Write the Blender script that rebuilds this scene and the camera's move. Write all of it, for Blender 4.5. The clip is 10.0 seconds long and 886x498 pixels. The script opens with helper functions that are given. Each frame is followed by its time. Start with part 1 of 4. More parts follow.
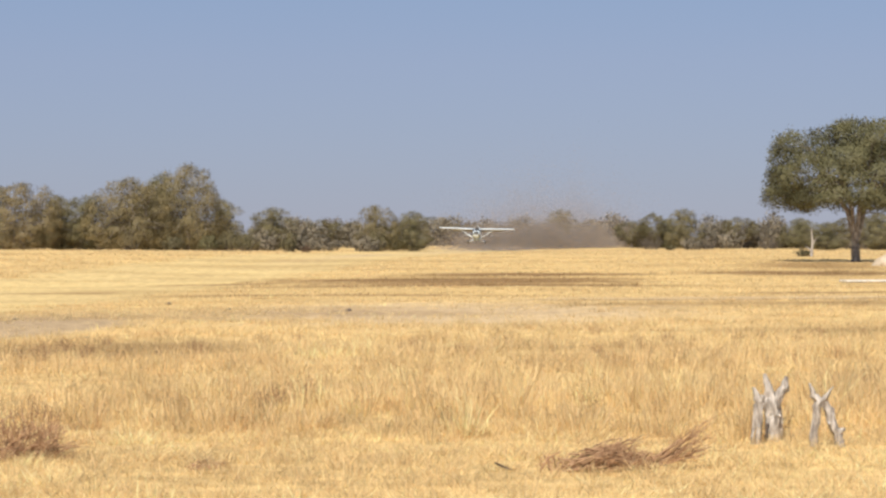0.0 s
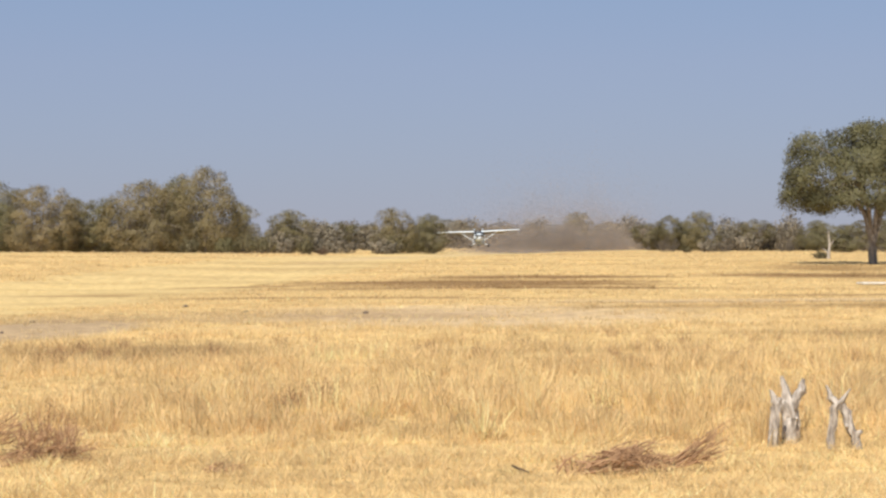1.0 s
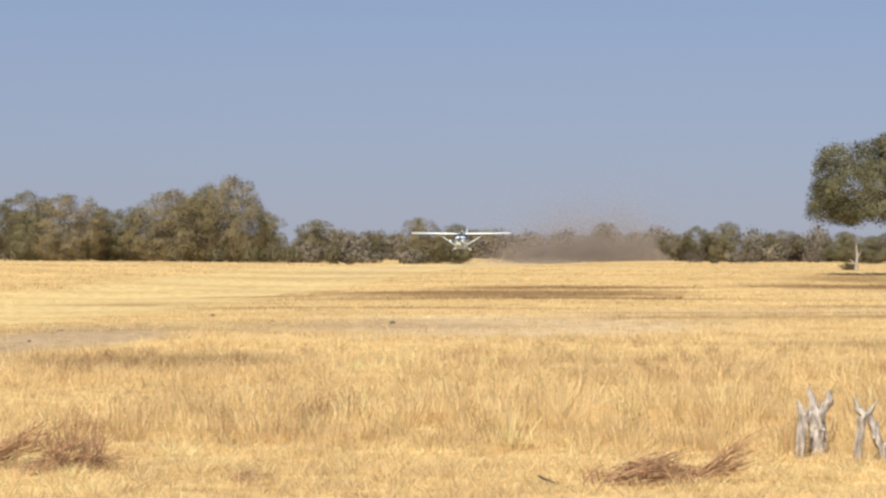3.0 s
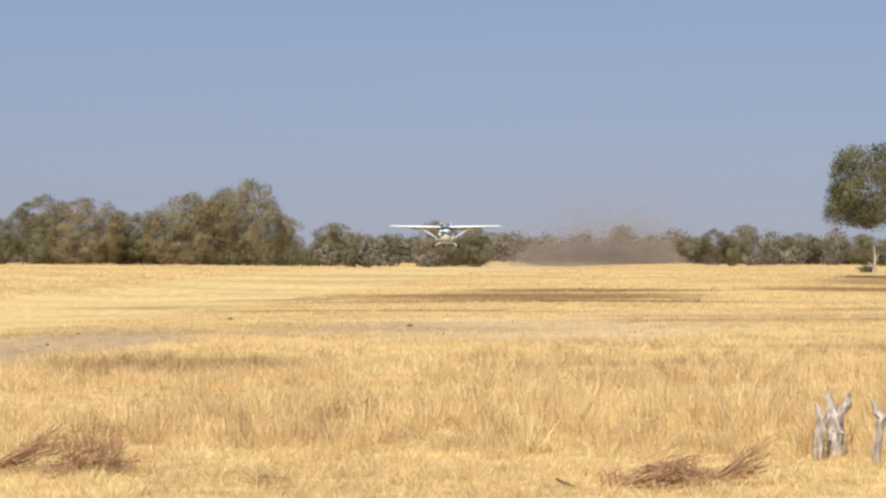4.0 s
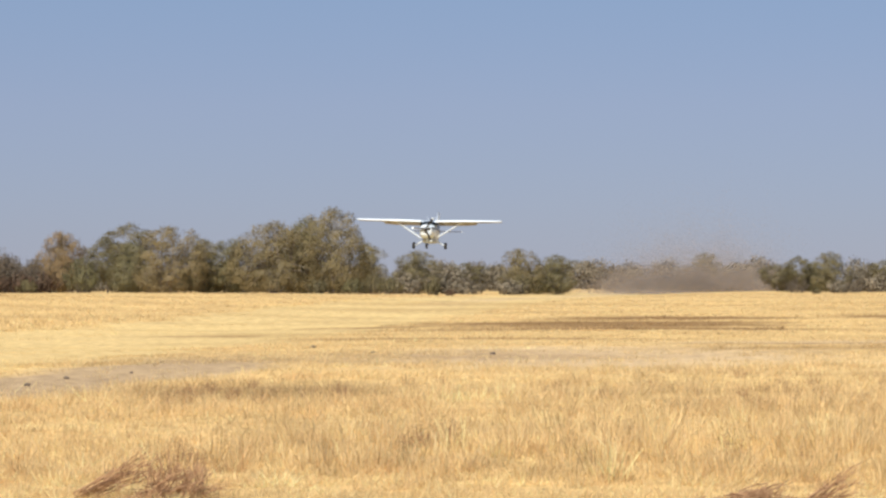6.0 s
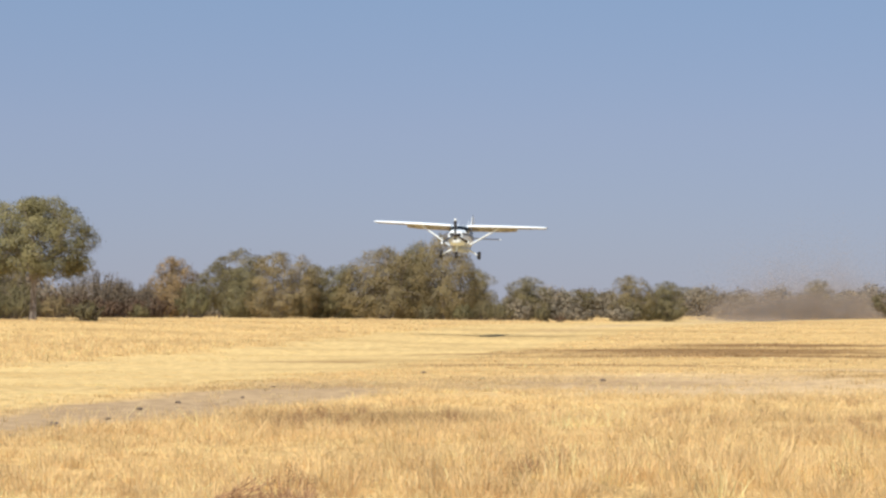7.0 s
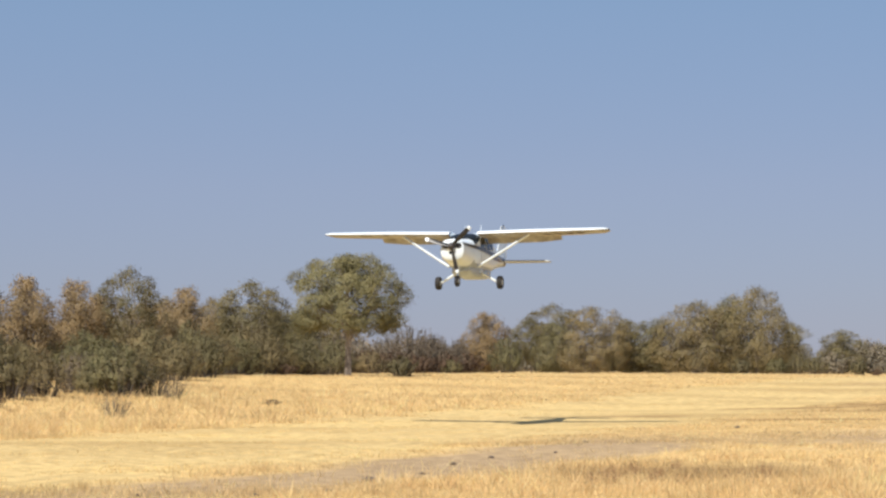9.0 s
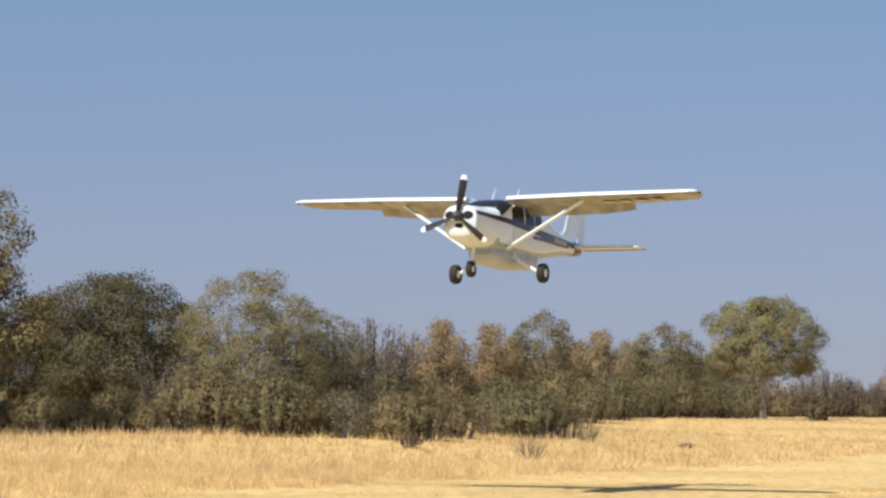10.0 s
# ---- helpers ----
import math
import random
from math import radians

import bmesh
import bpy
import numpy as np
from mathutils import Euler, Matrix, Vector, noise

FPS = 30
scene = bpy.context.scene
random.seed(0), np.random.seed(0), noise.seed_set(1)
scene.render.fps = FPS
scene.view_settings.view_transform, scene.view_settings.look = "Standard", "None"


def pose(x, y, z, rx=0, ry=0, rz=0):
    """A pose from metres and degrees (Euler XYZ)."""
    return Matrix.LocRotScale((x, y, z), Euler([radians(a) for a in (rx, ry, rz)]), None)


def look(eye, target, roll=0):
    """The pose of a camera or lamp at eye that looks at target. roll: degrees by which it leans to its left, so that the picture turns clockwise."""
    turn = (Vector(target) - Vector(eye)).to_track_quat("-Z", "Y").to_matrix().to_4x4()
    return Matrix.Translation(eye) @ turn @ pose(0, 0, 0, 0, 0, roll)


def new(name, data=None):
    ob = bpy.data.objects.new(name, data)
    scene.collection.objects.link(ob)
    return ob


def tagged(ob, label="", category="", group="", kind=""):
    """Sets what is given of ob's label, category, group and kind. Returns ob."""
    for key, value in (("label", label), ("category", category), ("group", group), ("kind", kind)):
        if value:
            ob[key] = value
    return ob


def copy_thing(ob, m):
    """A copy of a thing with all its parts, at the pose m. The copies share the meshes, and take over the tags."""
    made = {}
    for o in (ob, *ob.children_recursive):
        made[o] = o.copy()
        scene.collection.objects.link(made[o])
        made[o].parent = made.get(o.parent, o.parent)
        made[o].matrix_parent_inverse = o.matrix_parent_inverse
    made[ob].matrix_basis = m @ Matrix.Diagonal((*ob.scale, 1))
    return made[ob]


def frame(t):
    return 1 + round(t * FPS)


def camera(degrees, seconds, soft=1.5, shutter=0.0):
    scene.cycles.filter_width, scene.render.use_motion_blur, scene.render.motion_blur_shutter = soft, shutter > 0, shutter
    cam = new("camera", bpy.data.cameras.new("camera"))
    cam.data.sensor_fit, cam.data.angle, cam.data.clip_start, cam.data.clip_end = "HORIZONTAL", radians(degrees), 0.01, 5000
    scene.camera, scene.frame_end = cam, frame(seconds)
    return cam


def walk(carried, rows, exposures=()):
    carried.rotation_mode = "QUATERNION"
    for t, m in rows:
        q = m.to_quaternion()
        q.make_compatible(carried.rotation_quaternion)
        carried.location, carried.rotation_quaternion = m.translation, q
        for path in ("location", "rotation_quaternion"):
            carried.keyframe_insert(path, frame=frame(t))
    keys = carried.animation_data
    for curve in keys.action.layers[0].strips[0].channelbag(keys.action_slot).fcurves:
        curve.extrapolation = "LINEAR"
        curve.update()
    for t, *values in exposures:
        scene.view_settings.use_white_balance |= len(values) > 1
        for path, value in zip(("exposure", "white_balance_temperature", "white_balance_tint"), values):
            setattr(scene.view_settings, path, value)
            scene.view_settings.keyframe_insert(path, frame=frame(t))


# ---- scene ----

# ---------------------------------------------------------------- camera
EYE = 2.3
cam = camera(20.5, 10.0, soft=2.5)
CAM_ROWS = [  # seconds, yaw, pitch, roll
    (0.0, -0.000, -0.251, -0.089),
    (0.5, 0.188, -0.202, -0.127),
    (1.0, 0.389, -0.193, -0.123),
    (1.5, 0.553, -0.194, 0.055),
    (2.0, 0.648, -0.183, 0.173),
    (2.5, 0.782, -0.035, 0.116),
    (2.7, 0.874, 0.018, 0.100),
    (3.8, 1.361, 0.073, -0.020),
    (4.0, 1.427, 0.113, -0.008),
    (4.5, 1.638, 0.247, -0.051),
    (5.0, 1.936, 0.310, 0.017),
    (5.2, 2.160, 0.350, -0.010),
    (6.3, 4.030, 1.010, -0.140),
    (6.5, 4.563, 1.171, -0.160),
    (7.0, 5.941, 1.379, 0.133),
    (7.5, 7.469, 1.894, 0.239),
    (8.0, 9.290, 2.418, 0.082),
    (8.5, 11.034, 2.436, -0.178),
    (9.0, 13.212, 2.657, -0.159),
    (9.2, 14.380, 2.770, -0.120),
    (9.5, 16.794, 2.928, -0.056),
    (9.9, 21.520, 3.480, 0.100),
    (10.0, 22.869, 3.662, 0.139),
]
walk(cam, [(t, pose(0, 0, EYE, 90 + p, 0, y) @ pose(0, 0, 0, 0, 0, r)) for t, y, p, r in CAM_ROWS])

# ---------------------------------------------------------------- light
SUN = Vector((-0.24, -0.85, 1.0)).normalized()
world = bpy.data.worlds.new("world")
scene.world = world
world.use_nodes = True
wn = world.node_tree.nodes
sky = wn.new("ShaderNodeTexSky")
sky.sky_type = "NISHITA"
sky.sun_disc = False
sky.sun_elevation = math.asin(SUN.z)
sky.sun_rotation = math.atan2(SUN.x, SUN.y)
sky.altitude = 900
sky.air_density, sky.dust_density, sky.ozone_density = 1.0, 0.4, 3.5
haze = wn.new("ShaderNodeMix")
haze.data_type, haze.blend_type = "RGBA", "MULTIPLY"
haze.inputs[0].default_value = 1.0
haze.inputs[7].default_value = (0.88, 0.91, 1.1, 1)
world.node_tree.links.new(sky.outputs["Color"], haze.inputs[6])
veil = wn.new("ShaderNodeMix")  # dry-season haze over the whole sky
veil.data_type = "RGBA"
veil.inputs[0].default_value = 0.66
veil.inputs[7].default_value = (3.05, 3.75, 5.6, 1)
world.node_tree.links.new(haze.outputs[2], veil.inputs[6])
# greyer towards the horizon, clearer blue above
way = wn.new("ShaderNodeTexCoord")
split = wn.new("ShaderNodeSeparateXYZ")
world.node_tree.links.new(way.outputs["Generated"], split.inputs[0])
rise = wn.new("ShaderNodeValToRGB")
while len(rise.color_ramp.elements) < 5:
    rise.color_ramp.elements.new(0.5)
for k, (p, c) in enumerate(((0.02, (1.05, 0.985, 0.965)), (0.072, (1.12, 1.05, 1.015)), (0.139, (1.03, 1.11, 1.075)), (0.17, (0.96, 1.12, 1.08)), (0.4, (0.95, 1.05, 1.05)))):
    rise.color_ramp.elements[k].position, rise.color_ramp.elements[k].color = p, (*c, 1)
world.node_tree.links.new(split.outputs[2], rise.inputs[0])
hue = wn.new("ShaderNodeMix")
hue.data_type, hue.blend_type = "RGBA", "MULTIPLY"
hue.inputs[0].default_value = 1.0
world.node_tree.links.new(veil.outputs[2], hue.inputs[6])
world.node_tree.links.new(rise.outputs[0], hue.inputs[7])
world.node_tree.links.new(hue.outputs[2], wn["Background"].inputs["Color"])
wn["Background"].inputs["Strength"].default_value = 0.062
sun_data = bpy.data.lights.new("sun", "SUN")
sun_data.energy, sun_data.angle, sun_data.color = 4.75, radians(0.6), (1.0, 0.93, 0.83)
sun = new("sun", sun_data)
sun.matrix_world = look(SUN * 200, (0, 0, 0))
scene.view_settings.exposure = 0.42


# ---------------------------------------------------------------- materials
def nodes_of(name, rough=0.8, metal=0.0):
    m = bpy.data.materials.new(name)
    m.use_nodes = True
    b = m.node_tree.nodes["Principled BSDF"]
    b.inputs["Roughness"].default_value = rough
    b.inputs["Metallic"].default_value = metal
    return m, m.node_tree.nodes, m.node_tree.links, b


def ramp(n, l, source, stops):
    r = n.new("ShaderNodeValToRGB")
    e = r.color_ramp.elements
    while len(e) < len(stops):
        e.new(0.5)
    for k, (p, c) in enumerate(stops):
        e[k].position, e[k].color = p, (*c, 1)
    l.new(source, r.inputs["Fac"])
    return r.outputs["Color"]


def mixed(n, l, a, b, fac, kind="MIX"):
    m = n.new("ShaderNodeMix")
    m.data_type, m.blend_type = "RGBA", kind
    for sock, v in ((m.inputs[6], a), (m.inputs[7], b), (m.inputs[0], fac)):
        if isinstance(v, (int, float)):
            sock.default_value = v
        elif isinstance(v, tuple):
            sock.default_value = (*v, 1)
        else:
            l.new(v, sock)
    return m.outputs[2]


def noise_at(n, l, scale, detail=4.0, stretch=None, where="Object"):
    tc = n.new("ShaderNodeTexCoord")
    t = n.new("ShaderNodeTexNoise")
    t.inputs["Scale"].default_value, t.inputs["Detail"].default_value = scale, detail
    if stretch:
        mp = n.new("ShaderNodeMapping")
        mp.inputs["Scale"].default_value = stretch
        l.new(tc.outputs[where], mp.inputs["Vector"])
        l.new(mp.outputs["Vector"], t.inputs["Vector"])
    else:
        l.new(tc.outputs[where], t.inputs["Vector"])
    return t.outputs["Fac"]


def bumped(n, l, b, height, strength, distance):
    bp = n.new("ShaderNodeBump")
    bp.inputs["Strength"].default_value, bp.inputs["Distance"].default_value = strength, distance
    l.new(height, bp.inputs["Height"])
    l.new(bp.outputs["Normal"], b.inputs["Normal"])


def plain(name, low, high, scale=6.0, rough=0.7, metal=0.0, bump=0.0, stretch=None):
    m, n, l, b = nodes_of(name, rough, metal)
    f = noise_at(n, l, scale, 6.0, stretch)
    l.new(ramp(n, l, f, [(0.3, low), (0.7, high)]), b.inputs["Base Color"])
    if bump:
        bumped(n, l, b, f, 0.7, bump)
    return m


def earth_material():
    m, n, l, b = nodes_of("dry_earth", 0.95)
    b.inputs["Specular IOR Level"].default_value = 0.1
    at = n.new("ShaderNodeAttribute")
    at.attribute_name = "tint"
    fine = noise_at(n, l, 2.2, 8.0)
    streak = noise_at(n, l, 0.10, 6.0, (0.6, 1.1, 1.0))
    col = mixed(n, l, at.outputs["Color"], ramp(n, l, fine, [(0.3, (0.62, 0.60, 0.56)), (0.7, (1.2, 1.2, 1.15))]), 1.0, "MULTIPLY")
    col = mixed(n, l, col, ramp(n, l, streak, [(0.36, (0.82, 0.79, 0.76)), (0.5, (1.0, 1.0, 1.0)), (0.7, (1.10, 1.10, 1.07))]), 1.0, "MULTIPLY")
    l.new(col, b.inputs["Base Color"])
    bumped(n, l, b, fine, 0.5, 0.05)
    return m


def grass_material():
    m, n, l, b = nodes_of("straw_grass", 0.75)
    b.inputs["Specular IOR Level"].default_value = 0.2
    at = n.new("ShaderNodeAttribute")
    at.attribute_name = "tint"
    l.new(at.outputs["Color"], b.inputs["Base Color"])
    tr = n.new("ShaderNodeBsdfTranslucent")
    l.new(at.outputs["Color"], tr.inputs["Color"])
    ms = n.new("ShaderNodeMixShader")
    ms.inputs[0].default_value = 0.5
    l.new(b.outputs[0], ms.inputs[1])
    l.new(tr.outputs[0], ms.inputs[2])
    l.new(ms.outputs[0], n["Material Output"].inputs["Surface"])
    return m


def leaf_material(name, stops, thin=0.24):
    """Leaves: one colour a tree, lighter and darker from leaf to leaf."""
    m, n, l, b = nodes_of(name, 0.6)
    b.inputs["Specular IOR Level"].default_value = 0.25
    oi = n.new("ShaderNodeObjectInfo")
    geo = n.new("ShaderNodeNewGeometry")
    base = ramp(n, l, oi.outputs["Random"], stops)
    patch = noise_at(n, l, 0.55, 3.0)
    base = mixed(n, l, base, ramp(n, l, patch, [(0.34, (0.76, 0.77, 0.78)), (0.66, (1.2, 1.15, 1.08))]), 1.0, "MULTIPLY")
    col = mixed(n, l, base, ramp(n, l, geo.outputs["Random Per Island"], [(0.0, (0.92, 0.92, 0.92)), (1.0, (1.08, 1.08, 1.07))]), 1.0, "MULTIPLY")
    l.new(col, b.inputs["Base Color"])
    tr = n.new("ShaderNodeBsdfTranslucent")
    l.new(col, tr.inputs["Color"])
    ms = n.new("ShaderNodeMixShader")
    ms.inputs[0].default_value = thin
    l.new(b.outputs[0], ms.inputs[1])
    l.new(tr.outputs[0], ms.inputs[2])
    l.new(ms.outputs[0], n["Material Output"].inputs["Surface"])
    return m


EARTH, GRASS = earth_material(), grass_material()
LEAF_OLIVE = leaf_material("olive_leaves", [(0.0, (0.206, 0.177, 0.088)), (0.5, (0.226, 0.186, 0.094)), (1.0, (0.244, 0.194, 0.099))])
LEAF_GREEN = leaf_material("green_leaves", [(0.0, (0.180, 0.164, 0.084)), (1.0, (0.212, 0.182, 0.094))])
LEAF_LONE = leaf_material("yellow_green_leaves", [(0.0, (0.222, 0.204, 0.100)), (1.0, (0.230, 0.208, 0.103))])
LEAF_BIG = leaf_material("camel_thorn_leaves", [(0.0, (0.138, 0.132, 0.066)), (1.0, (0.142, 0.135, 0.068))])
# distance haze is mixed into this leaf colour: greyer and paler
LEAF_FAR = leaf_material("far_hazed_leaves", [(0.0, (0.215, 0.19, 0.14)), (1.0, (0.245, 0.212, 0.155))])
LEAF_BUSH = leaf_material("bush_leaves", [(0.0, (0.190, 0.180, 0.092)), (0.5, (0.222, 0.200, 0.105)), (1.0, (0.255, 0.208, 0.115))], 0.4)
LEAF_FEATHER = leaf_material("feathery_leaves", [(0.0, (0.232, 0.206, 0.097)), (1.0, (0.255, 0.219, 0.107))], 0.4)
LEAF_DARK = leaf_material("dark_green_leaves", [(0.0, (0.149, 0.133, 0.068)), (1.0, (0.190, 0.162, 0.084))])
LEAF_DEEP = leaf_material("deep_green_leaves", [(0.0, (0.080, 0.074, 0.034)), (1.0, (0.096, 0.085, 0.040))])
LEAF_RUST = leaf_material("rusty_leaves", [(0.0, (0.26, 0.19, 0.10)), (1.0, (0.285, 0.215, 0.115))])
LEAF_GREY = leaf_material("dry_twigs", [(0.0, (0.165, 0.138, 0.104)), (1.0, (0.195, 0.162, 0.122))])
LEAF_RED = leaf_material("red_brown_scrub", [(0.0, (0.115, 0.076, 0.050)), (1.0, (0.140, 0.092, 0.060))])
LEAF_WEED = leaf_material("dead_weed", [(0.0, (0.20, 0.125, 0.06)), (1.0, (0.27, 0.175, 0.085))], 0.55)
DARK_BARK = plain("dark_bark", (0.05, 0.042, 0.035), (0.13, 0.11, 0.09), 9.0, 0.9, bump=0.03, stretch=(3, 3, 0.6))
BARK = plain("bark", (0.12, 0.10, 0.082), (0.32, 0.275, 0.235), 9.0, 0.9, bump=0.03, stretch=(3, 3, 0.6))
DEADWOOD = plain("bleached_wood", (0.12, 0.095, 0.075), (0.60, 0.54, 0.47), 9.0, 0.85, bump=0.04, stretch=(2, 2, 0.7))
BRUSH = plain("cut_brush", (0.22, 0.12, 0.06), (0.47, 0.29, 0.155), 12.0, 0.85)
DARK_STICK = plain("dark_stick", (0.05, 0.035, 0.025), (0.12, 0.08, 0.05), 12.0, 0.85)
STONE = plain("dark_stone", (0.06, 0.045, 0.035), (0.15, 0.11, 0.085), 8.0, 0.9, bump=0.02)
MOUND = plain("pale_earth", (0.42, 0.33, 0.22), (0.56, 0.455, 0.325), 3.0, 0.95, bump=0.05)
LIME = plain("limewash", (0.46, 0.42, 0.34), (0.80, 0.77, 0.70), 1.6, 0.9, bump=0.02)
DUST = plain("dust", (0.27, 0.225, 0.19), (0.33, 0.275, 0.23), 0.3, 1.0)
_dn, _dl = DUST.node_tree.nodes, DUST.node_tree.links
_clear = _dn.new("ShaderNodeBsdfTransparent")
_thin = _dn.new("ShaderNodeMixShader")
_thin.inputs[0].default_value = 0.18
_dl.new(_clear.outputs[0], _thin.inputs[1])
_dl.new(_dn["Principled BSDF"].outputs[0], _thin.inputs[2])
_dl.new(_thin.outputs[0], _dn["Material Output"].inputs["Surface"])
PAINT = plain("white_paint", (0.67, 0.76, 0.825), (0.73, 0.81, 0.865), 2.5, 0.28)
# underside paint: mottled dirt, plus shade put in as a darker tone
PAINT_DIRTY_SHADED = plain("dusty_shaded_paint", (0.19, 0.18, 0.165), (0.42, 0.41, 0.395), 2.2, 0.5, stretch=(1.6, 0.7, 1))
# dusty white, its blue tint and dark tone offset warm bounced light
PAINT_BELLY_SHADE = plain("dusty_shaded_belly", (0.28, 0.335, 0.41), (0.41, 0.475, 0.56), 1.8, 0.45)
NAVY = plain("navy_stripe", (0.010, 0.012, 0.020), (0.018, 0.020, 0.032), 4.0, 0.3)
PLUM = plain("plum_stripe", (0.045, 0.022, 0.045), (0.065, 0.034, 0.062), 4.0, 0.3)
RUBBER = plain("tyre_rubber", (0.012, 0.012, 0.013), (0.03, 0.028, 0.027), 20.0, 0.85)
STEEL = plain("grey_metal", (0.30, 0.30, 0.30), (0.45, 0.44, 0.43), 10.0, 0.4, 0.8)
BLADE = plain("black_blade", (0.012, 0.012, 0.014), (0.028, 0.028, 0.03), 8.0, 0.4)
# near-black that stands for the shade inside an opening
HOLLOW_SHADE = plain("shaded_opening", (0.006, 0.006, 0.007), (0.014, 0.013, 0.013), 8.0, 0.9)
FADED = plain("faded_lettering", (0.42, 0.38, 0.33), (0.58, 0.54, 0.48), 5.0, 0.5)
INK = plain("dark_lettering", (0.03, 0.028, 0.03), (0.06, 0.055, 0.055), 8.0, 0.5)
GLASS, _gn, _gl, _gb = nodes_of("tinted_glass", 0.05)
_gb.inputs["Base Color"].default_value = (0.012, 0.016, 0.02, 1)
_gb.inputs["Specular IOR Level"].default_value = 0.14


# ---------------------------------------------------------------- mesh helpers
def part(name, bm, material, parent, label=""):
    """Links a bmesh as one mesh object under a thing or under a part."""
    bmesh.ops.recalc_face_normals(bm, faces=bm.faces)
    me = bpy.data.meshes.new(name)
    bm.to_mesh(me)
    bm.free()
    me.materials.append(material)
    me.shade_smooth()
    me.set_sharp_from_angle(angle=radians(38))
    ob = new(name, me)
    ob.parent = parent
    return tagged(ob, label)


def loft(rings, closed=True, caps=True):
    """A skin over rings of equally many points."""
    bm = bmesh.new()
    vs = [[bm.verts.new(p) for p in r] for r in rings]
    n = len(rings[0])
    for a, b in zip(vs, vs[1:]):
        for i in range(n if closed else n - 1):
            bm.faces.new((a[i], a[(i + 1) % n], b[(i + 1) % n], b[i]))
    if caps and closed:
        bm.faces.new(vs[0])
        bm.faces.new(vs[-1])
    return bm


def tube_rings(pts, radii, n=7, wobble=0.0, rng=random):
    rings = []
    pts = [Vector(p) for p in pts]
    u = (pts[-1] - pts[0]).orthogonal().normalized()
    for i, p in enumerate(pts):
        d = (pts[min(i + 1, len(pts) - 1)] - pts[max(i - 1, 0)]).normalized()
        u = (u - d * u.dot(d)).normalized()
        w = d.cross(u)
        rings.append([p + (u * math.cos(a) + w * math.sin(a)) * radii[i] * (1 + wobble * rng.uniform(-1, 1)) for a in [2 * math.pi * k / n for k in range(n)]])
    return rings


def tubes(paths, n=6, wobble=0.0, rng=random):
    """Several tapered tubes in one bmesh: (points, radii) each."""
    bm = bmesh.new()
    for pts, radii in paths:
        vs = [[bm.verts.new(p) for p in r] for r in tube_rings(pts, radii, n, wobble, rng)]
        for a, b in zip(vs, vs[1:]):
            for i in range(n):
                bm.faces.new((a[i], a[(i + 1) % n], b[(i + 1) % n], b[i]))
        bm.faces.new(vs[0])
        bm.faces.new(vs[-1])
    return bm


def raw_mesh(name, verts, faces, tint, material):
    """A mesh straight from arrays, with a colour for each vertex."""
    me = bpy.data.meshes.new(name)
    k = faces.shape[1]
    me.vertices.add(len(verts))
    me.vertices.foreach_set("co", verts.astype(np.float32).ravel())
    me.loops.add(faces.size)
    me.loops.foreach_set("vertex_index", faces.astype(np.int32).ravel())
    me.polygons.add(len(faces))
    me.polygons.foreach_set("loop_start", np.arange(0, faces.size, k, dtype=np.int32))
    if tint is not None:
        a = me.color_attributes.new("tint", "FLOAT_COLOR", "POINT")
        a.data.foreach_set("color", np.concatenate([tint, np.ones((len(tint), 1))], 1).astype(np.float32).ravel())
    me.materials.append(material)
    me.update(calc_edges=True)
    me.validate()
    return me


# ---------------------------------------------------------------- the lie of the land
def step(a, b, x):
    t = np.clip((x - a) / (b - a), 0, 1)
    return t * t * (3 - 2 * t)


def waves(x, y, seed, size):
    """A smooth random field of about -1 to 1, with bumps of that size in metres."""
    r = np.random.RandomState(seed)
    out = 0
    for k in range(9):
        a, s = r.uniform(0, 2 * np.pi), r.uniform(0.6, 1.9) / size
        out = out + np.sin((x * np.cos(a) + y * np.sin(a)) * s * 2 * np.pi + r.uniform(0, 6.28))
    return out / 4.0


def runway_x(y):
    return -23.1 + (y - 58) * 0.0943


def height(x, y):
    r = np.hypot(x, y)
    z = 0.8 * step(75, 260, r)
    z = z + 0.75 * np.exp(-((x + 52) ** 2 + (y - 192) ** 2) / (2 * 42.0 ** 2))
    d = runway_x(y) - x
    z = z + 0.68 * step(14, 38, d) * step(40, 80, y) * (1 - step(140, 190, y))
    z = z - 0.25 * np.exp(-(d / 12.0) ** 2) * step(65, 130, y)
    return z + 0.05 * waves(x, y, 5, 26.0) * step(20, 60, r)


def spot(x, y, cx, cy, sx, sy, edge=0.35, seed=3):
    """1 inside a ragged ellipse."""
    d = np.hypot((x - cx) / sx, (y - cy) / sy) + 0.22 * waves(x, y, seed, 0.5 * min(sx, sy))
    return 1 - step(1 - edge, 1 + edge, d)


